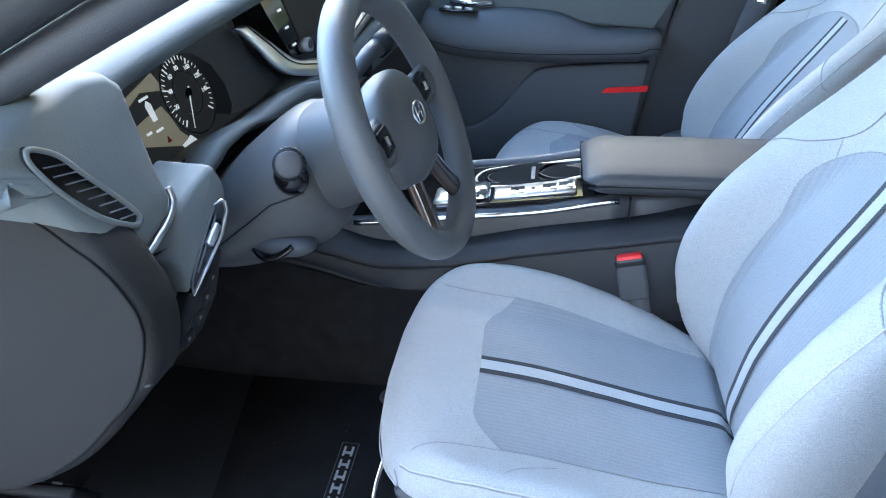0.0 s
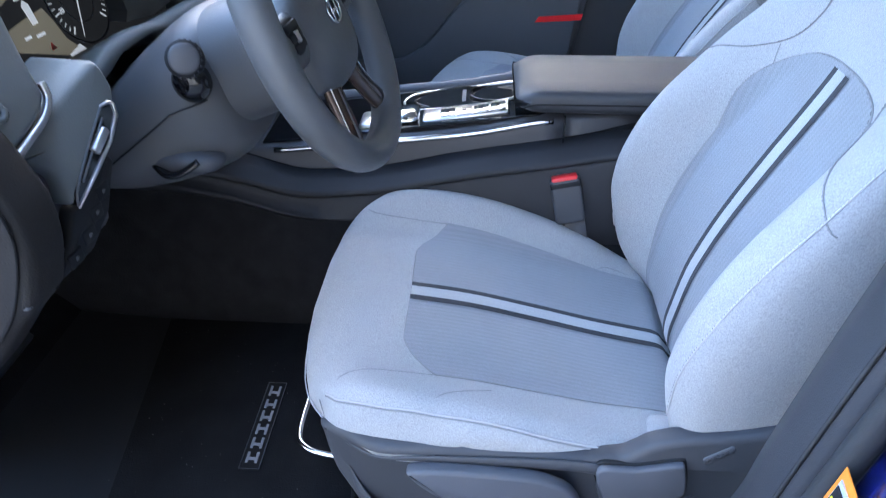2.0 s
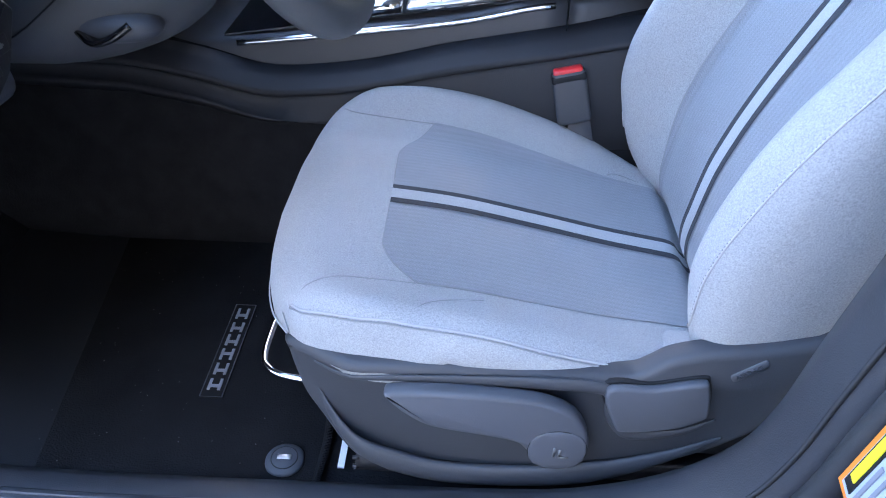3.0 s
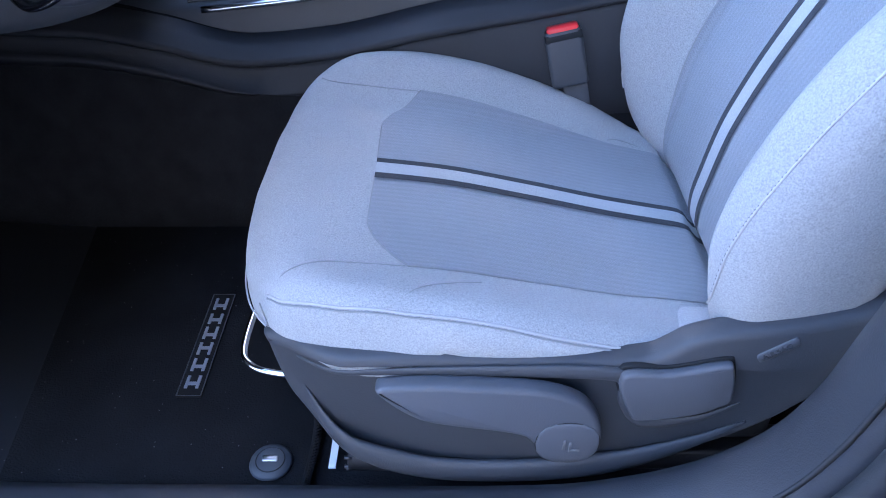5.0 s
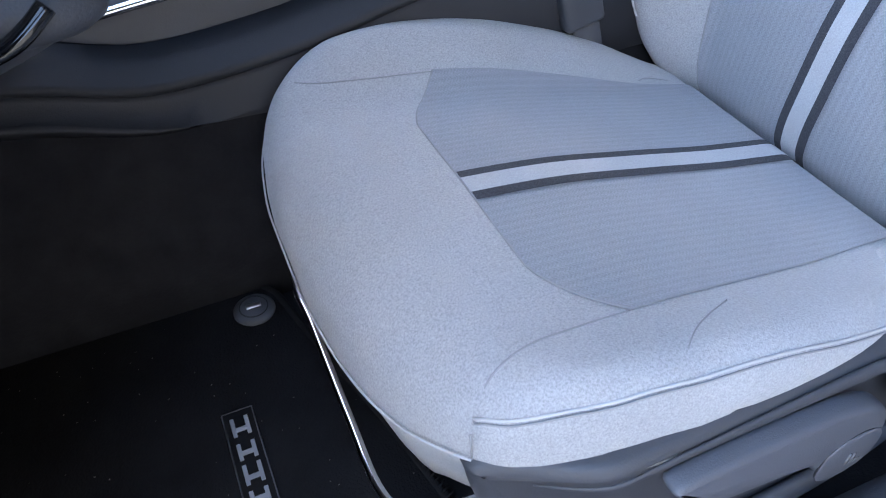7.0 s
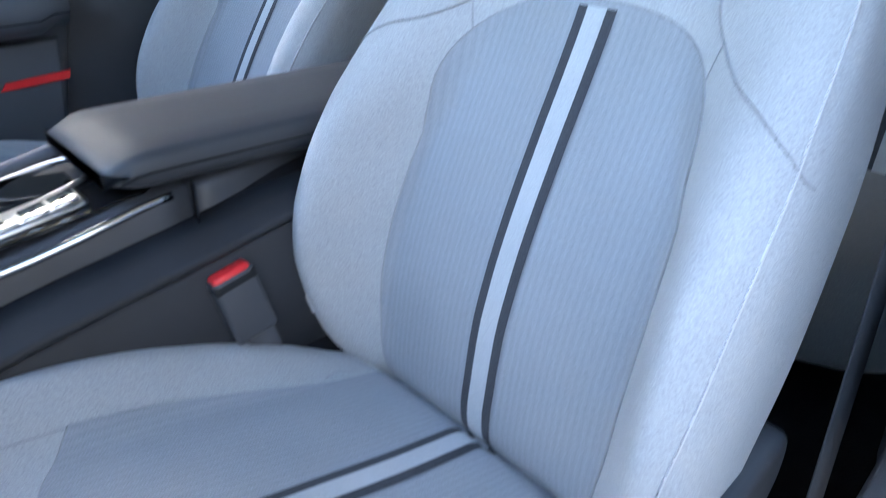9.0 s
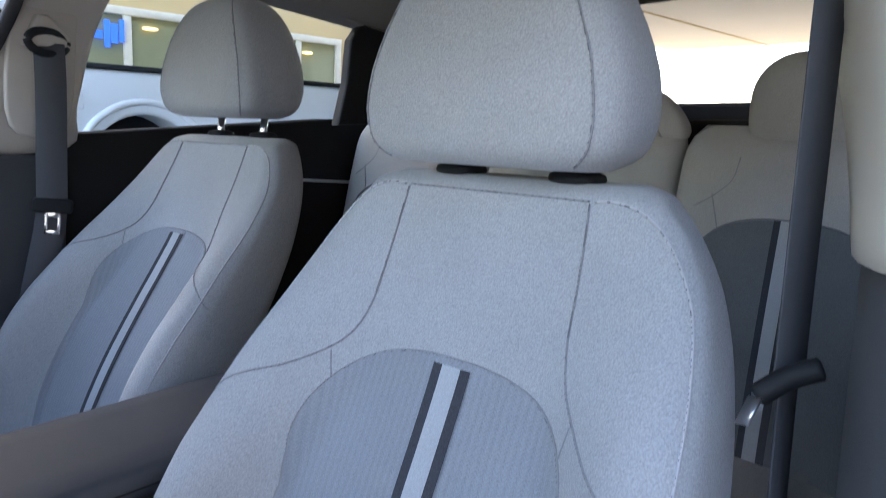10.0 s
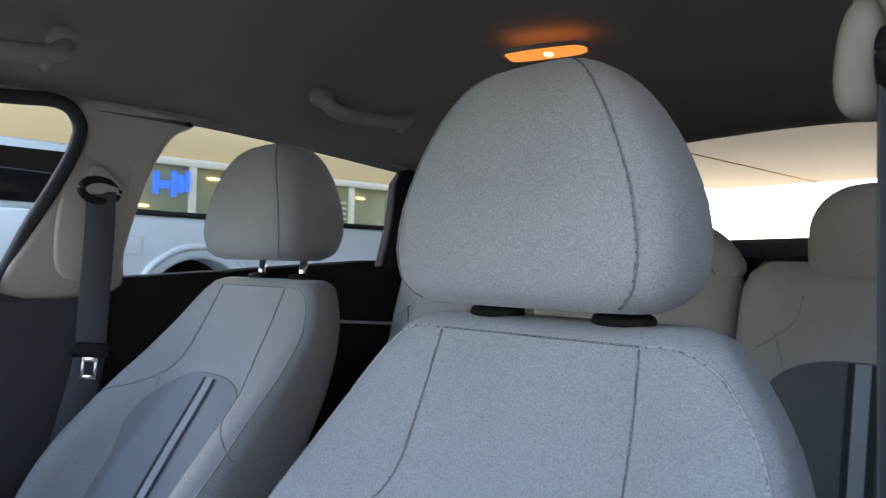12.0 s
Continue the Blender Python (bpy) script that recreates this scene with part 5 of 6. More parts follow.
part("dial_ring", tube([clu(DC[0] + DR * math.cos(a), DC[1] + DR * math.sin(a), 0.004) for a in [2 * math.pi * k / 64 for k in range(64)]], 0.0012, 6, closed=True), PLASTIC_G, ic, "grey dial ring")
part("dial_ring", tube([clu(DC[0] + 0.028 * math.cos(a), DC[1] + 0.028 * math.sin(a), 0.003) for a in [2 * math.pi * k / 48 for k in range(48)]], 0.0006, 6, closed=True), PLASTIC_G, ic)
for i in range(33):
    a = radians(225 - 270 * i / 32)
    r0 = 0.0425 if i % 4 else 0.039
    part("tick", tube([clu(DC[0] + r0 * math.cos(a), DC[1] + r0 * math.sin(a), 0.003), clu(DC[0] + 0.048 * math.cos(a), DC[1] + 0.048 * math.sin(a), 0.003)], 0.0006 if i % 4 else 0.0010, 4), DIAL, ic)
for i, txt in enumerate(("20", "40", "60", "80", "100", "120", "140")):
    a = radians(225 - 270 * (i + 1) / 8)
    m = Matrix(((0, -0.3, 1), (1, 0, 0), (0, 1, 0.3))).to_4x4()
    m.translation = Vector(clu(DC[0] + 0.034 * math.cos(a) - 0.0045, DC[1] + 0.034 * math.sin(a) - 0.003, 0.003))
    lettering(txt, 0.0085, m, DIAL, ic, "dial_number")
part("needle", tube([clu(DC[0] + 0.004, DC[1] + 0.008, 0.005), clu(DC[0] - 0.022, DC[1] - 0.040, 0.005)], [0.0012, 0.0005], 5), DIAL, ic, "white needle")
part("hub_cap", egg(clu(*DC, 0.004), (0.003, 0.007, 0.007), 2, 20, 8), PLASTIC_D, ic)
brow = []
for i in range(61):
    y = -0.545 + 0.50 * i / 60
    zt = lerp([(-0.545, 0.816), (-0.50, 0.811), (-0.453, 0.820), (-0.415, 0.831), (-0.372, 0.832), (-0.297, 0.823), (-0.205, 0.820), (-0.06, 0.788)], y)
    zl = lerp([(-0.545, 0.802), (-0.50, 0.798), (-0.438, 0.806), (-0.402, 0.817), (-0.344, 0.818), (-0.268, 0.802), (-0.15, 0.79), (-0.06, 0.762)], y)
    brow.append([(-0.72, y, zt - 0.030), (-0.665, y, zt - 0.004), (-0.652, y, zt), (-0.644, y, zt - 0.002), (-0.640, y, zl + 0.003), (-0.645, y, zl), (-0.70, y, zl - 0.03)])
part("lower_brow", loft(brow), SOFT, ic, "grey rim under the instruments")
cheek_line = [(-0.329, 0.909), (-0.196, 0.926), (-0.209, 0.906), (-0.185, 0.868), (-0.143, 0.810), (-0.234, 0.805), (-0.295, 0.814), (-0.282, 0.823), (-0.275, 0.849), (-0.284, 0.879), (-0.308, 0.901)]
part("cluster_cheek", loft([[(-0.712 - 0.35 * (z - 0.85) + d, y, z) for y, z in cheek_line] for d in (-0.025, 0.0)]), PLASTIC, ic, "dark slanted panel beside the dial", smooth=False)
part("cluster_floor", loft([[(-0.66, -0.525, 0.83), (-0.68, -0.40, 0.772), (-0.68, -0.14, 0.785), (-0.77, -0.14, 0.76), (-0.77, -0.52, 0.76)], [(-0.66, -0.525, 0.80), (-0.68, -0.40, 0.745), (-0.68, -0.14, 0.755), (-0.77, -0.14, 0.73), (-0.77, -0.52, 0.73)]]), PLASTIC_D, ic, smooth=False)

# centre display and its trim
cd = thing("centre_display", (-0.70, 0.02, 0.85), "black glossy centre touch screen in pale metallic surround", "screen")


def cen_pt(y, z, d=0.0):
    return (-0.70 - 0.35 * (z - 0.85) + d, y, z)


scr = spline([(-0.10, 0.985, 0), (0.16, 0.985, 0), (0.165, 0.83, 0), (0.155, 0.81, 0), (-0.085, 0.812, 0), (-0.10, 0.83, 0)], 4, closed=True)
part("panel", loft([[cen_pt(p[0], p[1], d) for p in scr] for d in (-0.03, 0.0)]), GLOSS, cd, "glossy black panel", smooth=False)
part("display", loft([[cen_pt(y, z, d) for y, z in ((-0.055, 0.845), (0.14, 0.845), (0.14, 0.97), (-0.055, 0.97))] for d in (0.0, 0.002)]), SCREEN, cd, "dim screen", smooth=False)
for i in range(5):
    part("screen_bar", loft([[cen_pt(-0.085 + dy, 0.845 + 0.026 * i + dz, d) for dy, dz in ((0, 0), (0.012, 0), (0.012, 0.003), (0, 0.003))] for d in (0.001, 0.002)]), DIAL, cd, smooth=False)
kb = part("volume_knob", tube([cen_pt(-0.060, 0.838, 0.0), cen_pt(-0.060, 0.842, 0.018)], 0.0115, 24), SATIN, cd, "ridged silver knob")
part("knob_face", egg(cen_pt(-0.060, 0.842, 0.0185), (0.0015, 0.009, 0.009), 2, 20, 6), PLASTIC_G, kb)
inner_edge = spline([cen_pt(y, z, 0.010) for y, z in ((-0.187, 0.905), (-0.151, 0.871), (-0.110, 0.835), (-0.055, 0.816), (0.013, 0.803), (0.10, 0.815), (0.32, 0.845))], 8)
outer_edge = spline([cen_pt(y, z, 0.016) for y, z in ((-0.226, 0.911), (-0.200, 0.876), (-0.175, 0.840), (-0.133, 0.815), (-0.045, 0.792), (0.10, 0.800), (0.30, 0.825))], 8)
rings = []
for a, b in zip(inner_edge, outer_edge):
    rings.append([tuple(a.lerp(b, k) + Vector((d, 0, 0))) for k, d in ((0.0, -0.012), (0.0, -0.002), (0.12, 0.001), (0.5, 0.002), (0.88, 0.001), (1.0, -0.002), (1.0, -0.012))])
part("surround", loft(rings), SATIN, cd, "pale metallic surround")
part("surround_groove", tube([a.lerp(b, 0.30) + Vector((0.002, 0, 0)) for a, b in zip(inner_edge, outer_edge)], 0.0012, 6), PLASTIC_D, cd, "dark line in the surround")
part("brow", plate([(-0.82, 0.70), (-0.665, 0.72), (-0.655, 0.785), (-0.67, 0.80), (-0.74, 0.80), (-0.82, 0.93)], 1, -0.145, 0.70, 0.01), SOFT, cd, "soft dash face")
for y in (-0.02, 0.08):
    part("climate_knob", tube([(-0.655, y, 0.755), (-0.635, y, 0.758)], 0.014, 20), PLASTIC_D, cd, "black climate knob")
    part("vent_tab", box((-0.655, y + 0.03, 0.765), (-0.636, y + 0.042, 0.785), 0.003), CHROME, cd, "chrome vent tab")

PLACE = pose(0.031, 0.013, 0.0) @ PLAN

# ---- centre console ----
cc = thing("centre_console", (-0.30, -0.03, 0.30), "dark grey centre console with silver edge, shifter buttons and armrest", "centre console")


def top_z(x):
    return lerp([(-0.88, 0.625), (-0.653, 0.585), (-0.519, 0.596), (-0.416, 0.609), (-0.304, 0.623), (-0.170, 0.648), (0.15, 0.665)], x)


def con_ring(x):
    z = top_z(x)
    yn, yf = -0.122 + 0.03 * smooth(-0.12, 0.0, x), 0.065
    lo = lerp([(-0.80, 0.48), (-0.6, 0.44), (-0.4, 0.40)], x)
    return [(x, yn - 0.012, lo), (x, yn - 0.010, z - 0.06), (x, yn - 0.003, z - 0.02), (x, yn, z - 0.006), (x, yn + 0.006, z), (x, yf - 0.006, z), (x, yf, z - 0.006), (x, yf + 0.012, lo)]


part("body", loft([con_ring(-1.10 + 0.945 * i / 30) for i in range(31)]), CONSOLE, cc)
part("rear_body", loft([con_ring(-0.1535 + 0.42 * i / 16) for i in range(17)]), CONSOLE, cc)
xs = [-0.60 + 0.43 * i / 30 for i in range(31)]
part("edge_strip", ribbon([(x, -0.1235 + 0.004 * smooth(-0.25, -0.17, x), top_z(x) - 0.006) for x in xs], 0.008, 0.006, (0, 0.3, 1)), CHROME, cc, "bright silver edge strip")
part("gloss_deck", loft([[(x, y, top_z(x) + d) for x, y in ((-0.62, -0.112), (-0.19, -0.108), (-0.175, -0.095), (-0.19, 0.04), (-0.62, 0.045))] for d in (0.0, 0.003)]), GLOSS, cc, "glossy black deck", smooth=False)


def deck_box(x0, x1, y0, y1, h0, h1, r=0.002):
    v, f = box((x0, y0, h0), (x1, y1, h1), r)
    return [(x, y, z + top_z(x)) for x, y, z in v], f


part("shift_panel", deck_box(-0.37, -0.235, -0.095, -0.050, 0.003, 0.012, 0.004), SATIN, cc, "silver shift panel")
for i in range(4):
    part("shift_button", deck_box(-0.342 + 0.026 * i, -0.319 + 0.026 * i, -0.092, -0.066, 0.012, 0.016, 0.001), CHROME if i != 1 else SATIN, cc, "small silver button")
    part("button_mark", deck_box(-0.334 + 0.026 * i, -0.328 + 0.026 * i, -0.082, -0.076, 0.0162, 0.0168, 0), PLASTIC_D, cc, smooth=False)
part("shift_toggle", deck_box(-0.425, -0.375, -0.100, -0.045, 0.003, 0.024, 0.010), CHROME, cc, "bright rounded toggle")
part("shift_toggle", deck_box(-0.47, -0.432, -0.100, -0.045, 0.003, 0.016, 0.006), SATIN, cc, "silver drive selector")
cupl = spline([(-0.395, -0.035, 0), (-0.37, -0.045, 0), (-0.26, -0.045, 0), (-0.215, -0.035, 0), (-0.205, 0.0, 0), (-0.23, 0.030, 0), (-0.30, 0.036, 0), (-0.38, 0.030, 0), (-0.405, 0.0, 0)], 6, closed=True)
part("cup_holder", loft([[(p[0], p[1], top_z(p[0]) + d) for p in cupl] for d in (0.003, 0.005)]), PLASTIC_D, cc, "black cup holder well", smooth=False)
part("cup_rim", tube([(p[0], p[1], top_z(p[0]) + 0.007) for p in cupl], 0.0028, 8, closed=True), SATIN, cc, "satin cup holder rim")
for x in (-0.352, -0.262):
    part("cup_ring", tube([(x + 0.036 * math.cos(a), -0.003 + 0.032 * math.sin(a), top_z(x) + 0.0065 + 0.0) for a in [2 * math.pi * k / 32 for k in range(32)]], 0.002, 6, closed=True), GLOSS, cc)
part("cup_divider", deck_box(-0.312, -0.302, -0.03, 0.025, 0.005, 0.010, 0.002), PLASTIC_G, cc)
part("far_rail", tube([(x, 0.056, top_z(x) + 0.006) for x in xs], 0.010, 10), PLASTIC_G, cc, "grey padded far rail")
PLACE = METRES


def arm_ring(x, z0, z1, w):
    """A cross-section of the armrest: flat padded top with rounded shoulders, drawn in at the foot."""
    side = [(0.88, z0), (0.96, z0 + 0.006), (1.0, z0 + 0.016), (1.0, z1 - 0.016), (0.985, z1 - 0.008), (0.95, z1 - 0.003), (0.88, z1), (0.5, z1 + 0.002)]
    return [(x, -0.040 - w * a, z) for a, z in side] + [(x, -0.040 + w * a, z) for a, z in side[::-1]]


lid = []
for i in range(33):
    k = i / 32
    n = smooth(-0.03, 0.09, k)
    lid.append(arm_ring(-0.226 + 0.46 * k, 0.737 + 0.010 * (1 - n), 0.758 + 0.017 * n + 0.006 * k, 0.088 + 0.012 * n))
ar = part("armrest", loft(lid), LEATHER, cc, "dark vinyl armrest lid")
part("armrest_seam", tube([(p[3][0], p[3][1] - 0.0008, p[3][2] - 0.004) for p in lid[1:]], 0.0012, 6), PLASTIC_D, ar)
part("panel_joint", box((-0.1435, -0.1420, 0.60), (-0.1415, -0.1335, 0.735), 0), GLOSS, cc, "dark joint between console panels", smooth=False)

bk = thing("seat_belt_buckle", (-0.125, -0.20, 0.50), "black seat belt buckle with red release button", "seat belt buckle")
bm_ = pose(-0.132, -0.196, 0.618, -8, -13, 0)
part("housing", move(box((-0.026, -0.012, -0.046), (0.024, 0.012, 0.034), 0.006, 3), bm_), PLASTIC, bk)
part("rim", move(box((-0.0262, -0.0124, 0.018), (0.0242, 0.0124, 0.030), 0.003, 2), bm_), PLASTIC_D, bk, "dark rim under the button")
part("button", move(box((-0.0225, -0.0105, 0.026), (0.0205, 0.0105, 0.038), 0.004, 3), bm_), RED, bk, "red release button")
part("strap", ribbon([(-0.120, -0.196, 0.590), (-0.108, -0.200, 0.54), (-0.09, -0.205, 0.47)], 0.034, 0.006, (1, 0, 0)), WEB, bk)

PLACE = pose(0.13, -0.045, 0.045) @ PLAN

# ---- passenger's door ----
dr = thing("passenger_door", (-0.5, 0.66, 0.30), "dark grey closed passenger door panel with padded armrest", "car door")
part("panel", plate([(-1.15, 0.28), (-0.155, 0.28), (-0.15, 0.45), (-0.105, 0.70), (-0.07, 0.90), (-0.05, 0.955), (-0.60, 0.925), (-1.15, 0.90)], 1, 0.66, 0.74, 0.01), DOORPL, dr, "dark lower door panel")
part("upper_panel", plate([(-1.1, 0.735), (-0.60, 0.735), (-0.14, 0.695), (-0.105, 0.76), (-0.065, 0.94), (-0.60, 0.91), (-1.1, 0.89)], 1, 0.648, 0.665, 0.006), SOFT, dr, "soft grey upper panel")
rr = []
for i in range(31):
    x = -0.86 + 0.735 * i / 30
    zc = lerp([(-0.86, 0.712), (-0.70, 0.706), (-0.617, 0.690), (-0.537, 0.679), (-0.40, 0.675), (-0.27, 0.678), (-0.12, 0.684)], x)
    tb = lerp([(-0.86, 0.035), (-0.58, 0.055), (-0.474, 0.068), (-0.37, 0.061), (-0.317, 0.042), (-0.264, 0.022), (-0.12, 0.018)], x)
    k = 0.35 + 0.65 * smooth(-0.86, -0.6, x)
    if i >= 29:
        k *= 0.8
    rr.append([(x, 0.655 - k * a, zc + b * k) for a, b in ((0.0, -0.058), (0.045, -0.050), (0.064, -0.030), (0.068, -0.012), (0.064, 0.008), (0.048, tb - 0.005), (0.0, tb))])
part("armrest", loft(rr), DOORPL, dr, "padded dark door armrest")
part("armrest_seam", tube([(r[2][0], r[2][1] - 0.001, r[2][2] + 0.004) for r in rr], 0.0012, 6), PLASTIC_D, dr)
part("window_switches", move(box((-0.045, -0.02, 0), (0.045, 0.02, 0.006), 0.004), pose(-0.592, 0.612, 0.7385, -8, 3, -4)), GLOSS, dr, "glossy window switch plate")
for i in range(3):
    part("switch", move(box((-0.035 + 0.025 * i, -0.006, 0.006), (-0.018 + 0.025 * i, 0.006, 0.011), 0.001), pose(-0.592, 0.612, 0.7385, -8, 3, -4)), SATIN, dr)
part("door_pull", tube(spline([(-0.615, 0.645, 0.756), (-0.565, 0.634, 0.755), (-0.515, 0.645, 0.752)], 6), 0.007, 8), CHROME, dr, "chrome inner door handle")
rim_ = spline([(-1.05, 0.44, 0), (-0.70, 0.438, 0), (-0.605, 0.442, 0), (-0.554, 0.449, 0), (-0.497, 0.491, 0), (-0.429, 0.573, 0), (-0.396, 0.598, 0), (-0.335, 0.608, 0), (-0.222, 0.616, 0), (-0.14, 0.620, 0)], 6)
part("pocket_panel", plate([(p.x, p.y) for p in rim_] + [(-0.16, 0.45), (-0.165, 0.30), (-1.05, 0.30)], 1, 0.640, 0.662, 0.006, 3), DOORPL, dr, "moulded door pocket")
part("reflector", loft([[(x, y, z) for x, z in ((-0.245, 0.545), (-0.236, 0.558), (-0.135, 0.566), (-0.138, 0.552))] for y in (0.642, 0.636)]), REFLECTOR, dr, "red door reflector", smooth=False)


PLACE = REAR


# ---- seat belts ----
def belt(name, line, across, ring_at, label, width=0.046):
    b = thing(name, ring_at, label, "seat belt", "seat belts")
    part("webbing", ribbon(spline(line, 8), width, 0.0022, across), WEB, b, "dark woven strap")
    part("ring", tube([Vector(ring_at) + Vector((0.030 * math.cos(a), 0.004 * math.cos(a), 0.018 * math.sin(a) + 0.006)) for a in [2 * math.pi * k / 32 for k in range(32)]], 0.007, 8, closed=True), PLASTIC_D, b, "black plastic belt guide")
    return b


rb = belt("seat_belt", [(0.086, 0.578, 1.135), (0.088, 0.572, 1.06), (0.089, 0.570, 0.95), (0.088, 0.568, 0.85), (0.070, 0.570, 0.74), (0.05, 0.60, 0.55), (0.04, 0.62, 0.42)], (1, -0.25, 0.05), (0.084, 0.578, 1.130), "grey-black passenger seat belt hanging on the pillar")
part("cover", plate([(0.05, 1.128), (0.115, 1.128), (0.122, 1.150), (0.085, 1.180), (0.068, 1.178)], 1, 0.575, 0.61, 0.006), BEIGE, rb, "pale plastic guide cover")
part("adjuster_plate", plate([(p[0], p[1]) for p in spline([(0.035, 1.00, 0), (0.12, 1.00, 0), (0.135, 1.15, 0), (0.13, 1.21, 0), (0.06, 1.215, 0), (0.035, 1.17, 0)], 5, closed=True)], 1, 0.596, 0.612, 0.005), BEIGE, rb, "pale raised adjuster plate")
tg = part("tongue", move(box((-0.030, -0.008, -0.012), (0.030, 0.008, 0.012), 0.006, 3), pose(0.089, 0.562, 0.872, 0, 2, -12)), PLASTIC_D, rb, "black belt tongue")
for lo, hi in (((-0.012, -0.001, -0.045), (-0.007, 0.001, -0.01)), ((0.007, -0.001, -0.045), (0.012, 0.001, -0.01)), ((-0.012, -0.001, -0.047), (0.012, 0.001, -0.040)), ((-0.012, -0.001, -0.020), (0.012, 0.001, -0.010))):
    part("blade", move(box(lo, hi, 0.0004), pose(0.089, 0.560, 0.872, 0, 2, -12)), CHROME, tg, "steel tongue frame")
PLACE = METRES
lb = belt("seat_belt", [(0.226, -0.674, 1.262), (0.215, -0.676, 1.22), (0.205, -0.679, 1.10), (0.200, -0.681, 0.98), (0.196, -0.684, 0.86), (0.188, -0.690, 0.72), (0.175, -0.698, 0.50)], [(0.91, -0.41, 0)] * 26 + [(0.99, -0.14, 0)] * 24, (0.230, -0.670, 1.262), "grey-black driver's seat belt hanging on the pillar", 0.032)
part("cover", egg((0.250, -0.651, 1.279), (0.027, 0.018, 0.041), 2.6, 24, 14, lambda a, b_, c: (a, b_ * (1 - 0.25 * c), c)), BEIGE, lb, "pale plastic guide cover")
tg = part("tongue", tube(spline([(0.162, -0.67, 0.953), (0.172, -0.688, 0.969), (0.178, -0.707, 0.979)], 8), [0.005] + [0.0085] * 15 + [0.005], 14), PLASTIC_D, lb, "black belt tongue")
part("blade", ribbon([(0.15, -0.666, 0.935), (0.162, -0.67, 0.953)], 0.017, 0.002, (0.8, 0.5, 0.1)), SATIN, tg, "steel tongue blade")

# ---- rear bench ----
rs = thing("rear_seat", (0.90, -0.039, 0.33), "grey cloth rear bench with darker inserts and headrests", "car seat")


def bench_x(z):
    return lerp([(0.50, 0.85), (0.62, 0.862), (0.80, 0.895), (1.00, 0.940), (1.16, 0.985)], z)


def rear_back(y0, y1, top, parent):
    """A rear backrest between y0 and y1, rounded over its top."""
    rings = []
    w, ym = (y1 - y0) / 2, (y0 + y1) / 2
    for i in range(30):
        z = 0.50 + (top - 0.50) * i / 29
        d = max(0.0, (z - (top - 0.07)) / 0.07)
        a = math.sqrt(max(0.0, 1 - d * d)) * 0.96 + 0.04
        ring = []
        for j in range(48):
            t = 2 * math.pi * j / 48
            c, q = math.cos(t), math.sin(t)
            ring.append((bench_x(z) + 0.065 + 0.065 * a * math.copysign(abs(c) ** 0.5, c) + (0.022 * abs(q) ** 6 if c < 0 else 0), ym + w * (0.86 + 0.14 * a) * math.copysign(abs(q) ** 0.4, q), z))
        rings.append(ring)
    return part("backrest", loft(rings), REARCLOTH, parent)


for ym, w, top in ((-0.484, 0.221, 1.157), (-0.039, 0.221, 1.150), (0.406, 0.221, 1.157)):
    b = rear_back(ym - w, ym + w, top, rs)
    if abs(ym + 0.039) < 0.1:
        continue

    def rp(u, v, lift=0.003):
        dy = -0.150 * math.cos(math.pi * u)
        zt = 0.895 + 0.105 * (1 - min(1, abs(dy) / 0.1505) ** 2.6) ** 0.4
        z = 0.51 + (zt - 0.51) * v
        return (bench_x(z) - lift, ym + dy, z, dy, z)

    g, uv = grid(32, 32, rp)
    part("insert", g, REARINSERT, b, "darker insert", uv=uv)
    for lo, hi, mt in ((-0.024, -0.011, STRIPE_D), (-0.011, 0.011, STRIPE_L), (0.011, 0.022, STRIPE_D)):
        part("stripe", grid(2, 24, lambda u, v: (bench_x(0.51 + 0.489 * v) - 0.0048, ym + lo + (hi - lo) * u, 0.51 + 0.489 * v))[0], mt, b)
    part("seam", tube([rp(i / 40, 1)[:3] for i in range(41)], 0.0018, 6), THREAD, b)
    for sd in (-1, 1):
        part("seam", tube(spline([(bench_x(z) - 0.001 + 0.004 * abs(d) / 0.2, ym + sd * d, z) for d, z in ((0.098, 1.10), (0.105, 1.06), (0.135, 1.03), (0.165, 1.01))], 6), 0.0012, 6), SEAMLINE, b)
        part("seam", tube([(bench_x(1.035 - 0.06 * k / 6) - 0.001, ym + sd * (0.135 - 0.02 * k / 6), 1.035 - 0.06 * k / 6) for k in range(7)], 0.0010, 6), SEAMLINE, b)
for ym, w in ((-0.478, 0.105), (0.400, 0.105)):
    h = part("headrest", egg((1.045, ym, 1.190), (0.058, w, 0.098), 2.9, 40, 22, lambda a, b_, c: (a, b_ * (1 - 0.16 * max(0, c) ** 2), c)), REARCLOTH, rs, "rounded cloth headrest")
    part("seam", tube([(0.9875, ym - 0.092 + 0.184 * i / 20, 1.112) for i in range(21)], 0.0014, 6), SEAMLINE, h)
h = part("headrest", egg((1.050, -0.039, 1.175), (0.062, 0.205, 0.075), 2.7, 40, 20, lambda a, b_, c: (a, b_ * (1 - 0.27 * c), c)), REARCLOTH, rs, "low middle headrest")
part("seam", tube(spline([(0.990, -0.228, 1.13), (0.989, -0.205, 1.17), (0.990, -0.185, 1.21)], 6), 0.0014, 6), SEAMLINE, h)
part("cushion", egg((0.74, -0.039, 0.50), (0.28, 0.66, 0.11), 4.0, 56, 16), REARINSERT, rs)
part("anchor_cap", egg((0.845, -0.640, 0.745), (0.008, 0.013, 0.013), 2, 16, 8), PLASTIC_D, rs, "black anchor cap")
PLACE = REAR
structure("parcel_shelf", box((1.0, -0.68, 1.06), (1.50, 0.68, 1.10), 0.01), PLASTIC_D, "dark parcel shelf behind the bench")
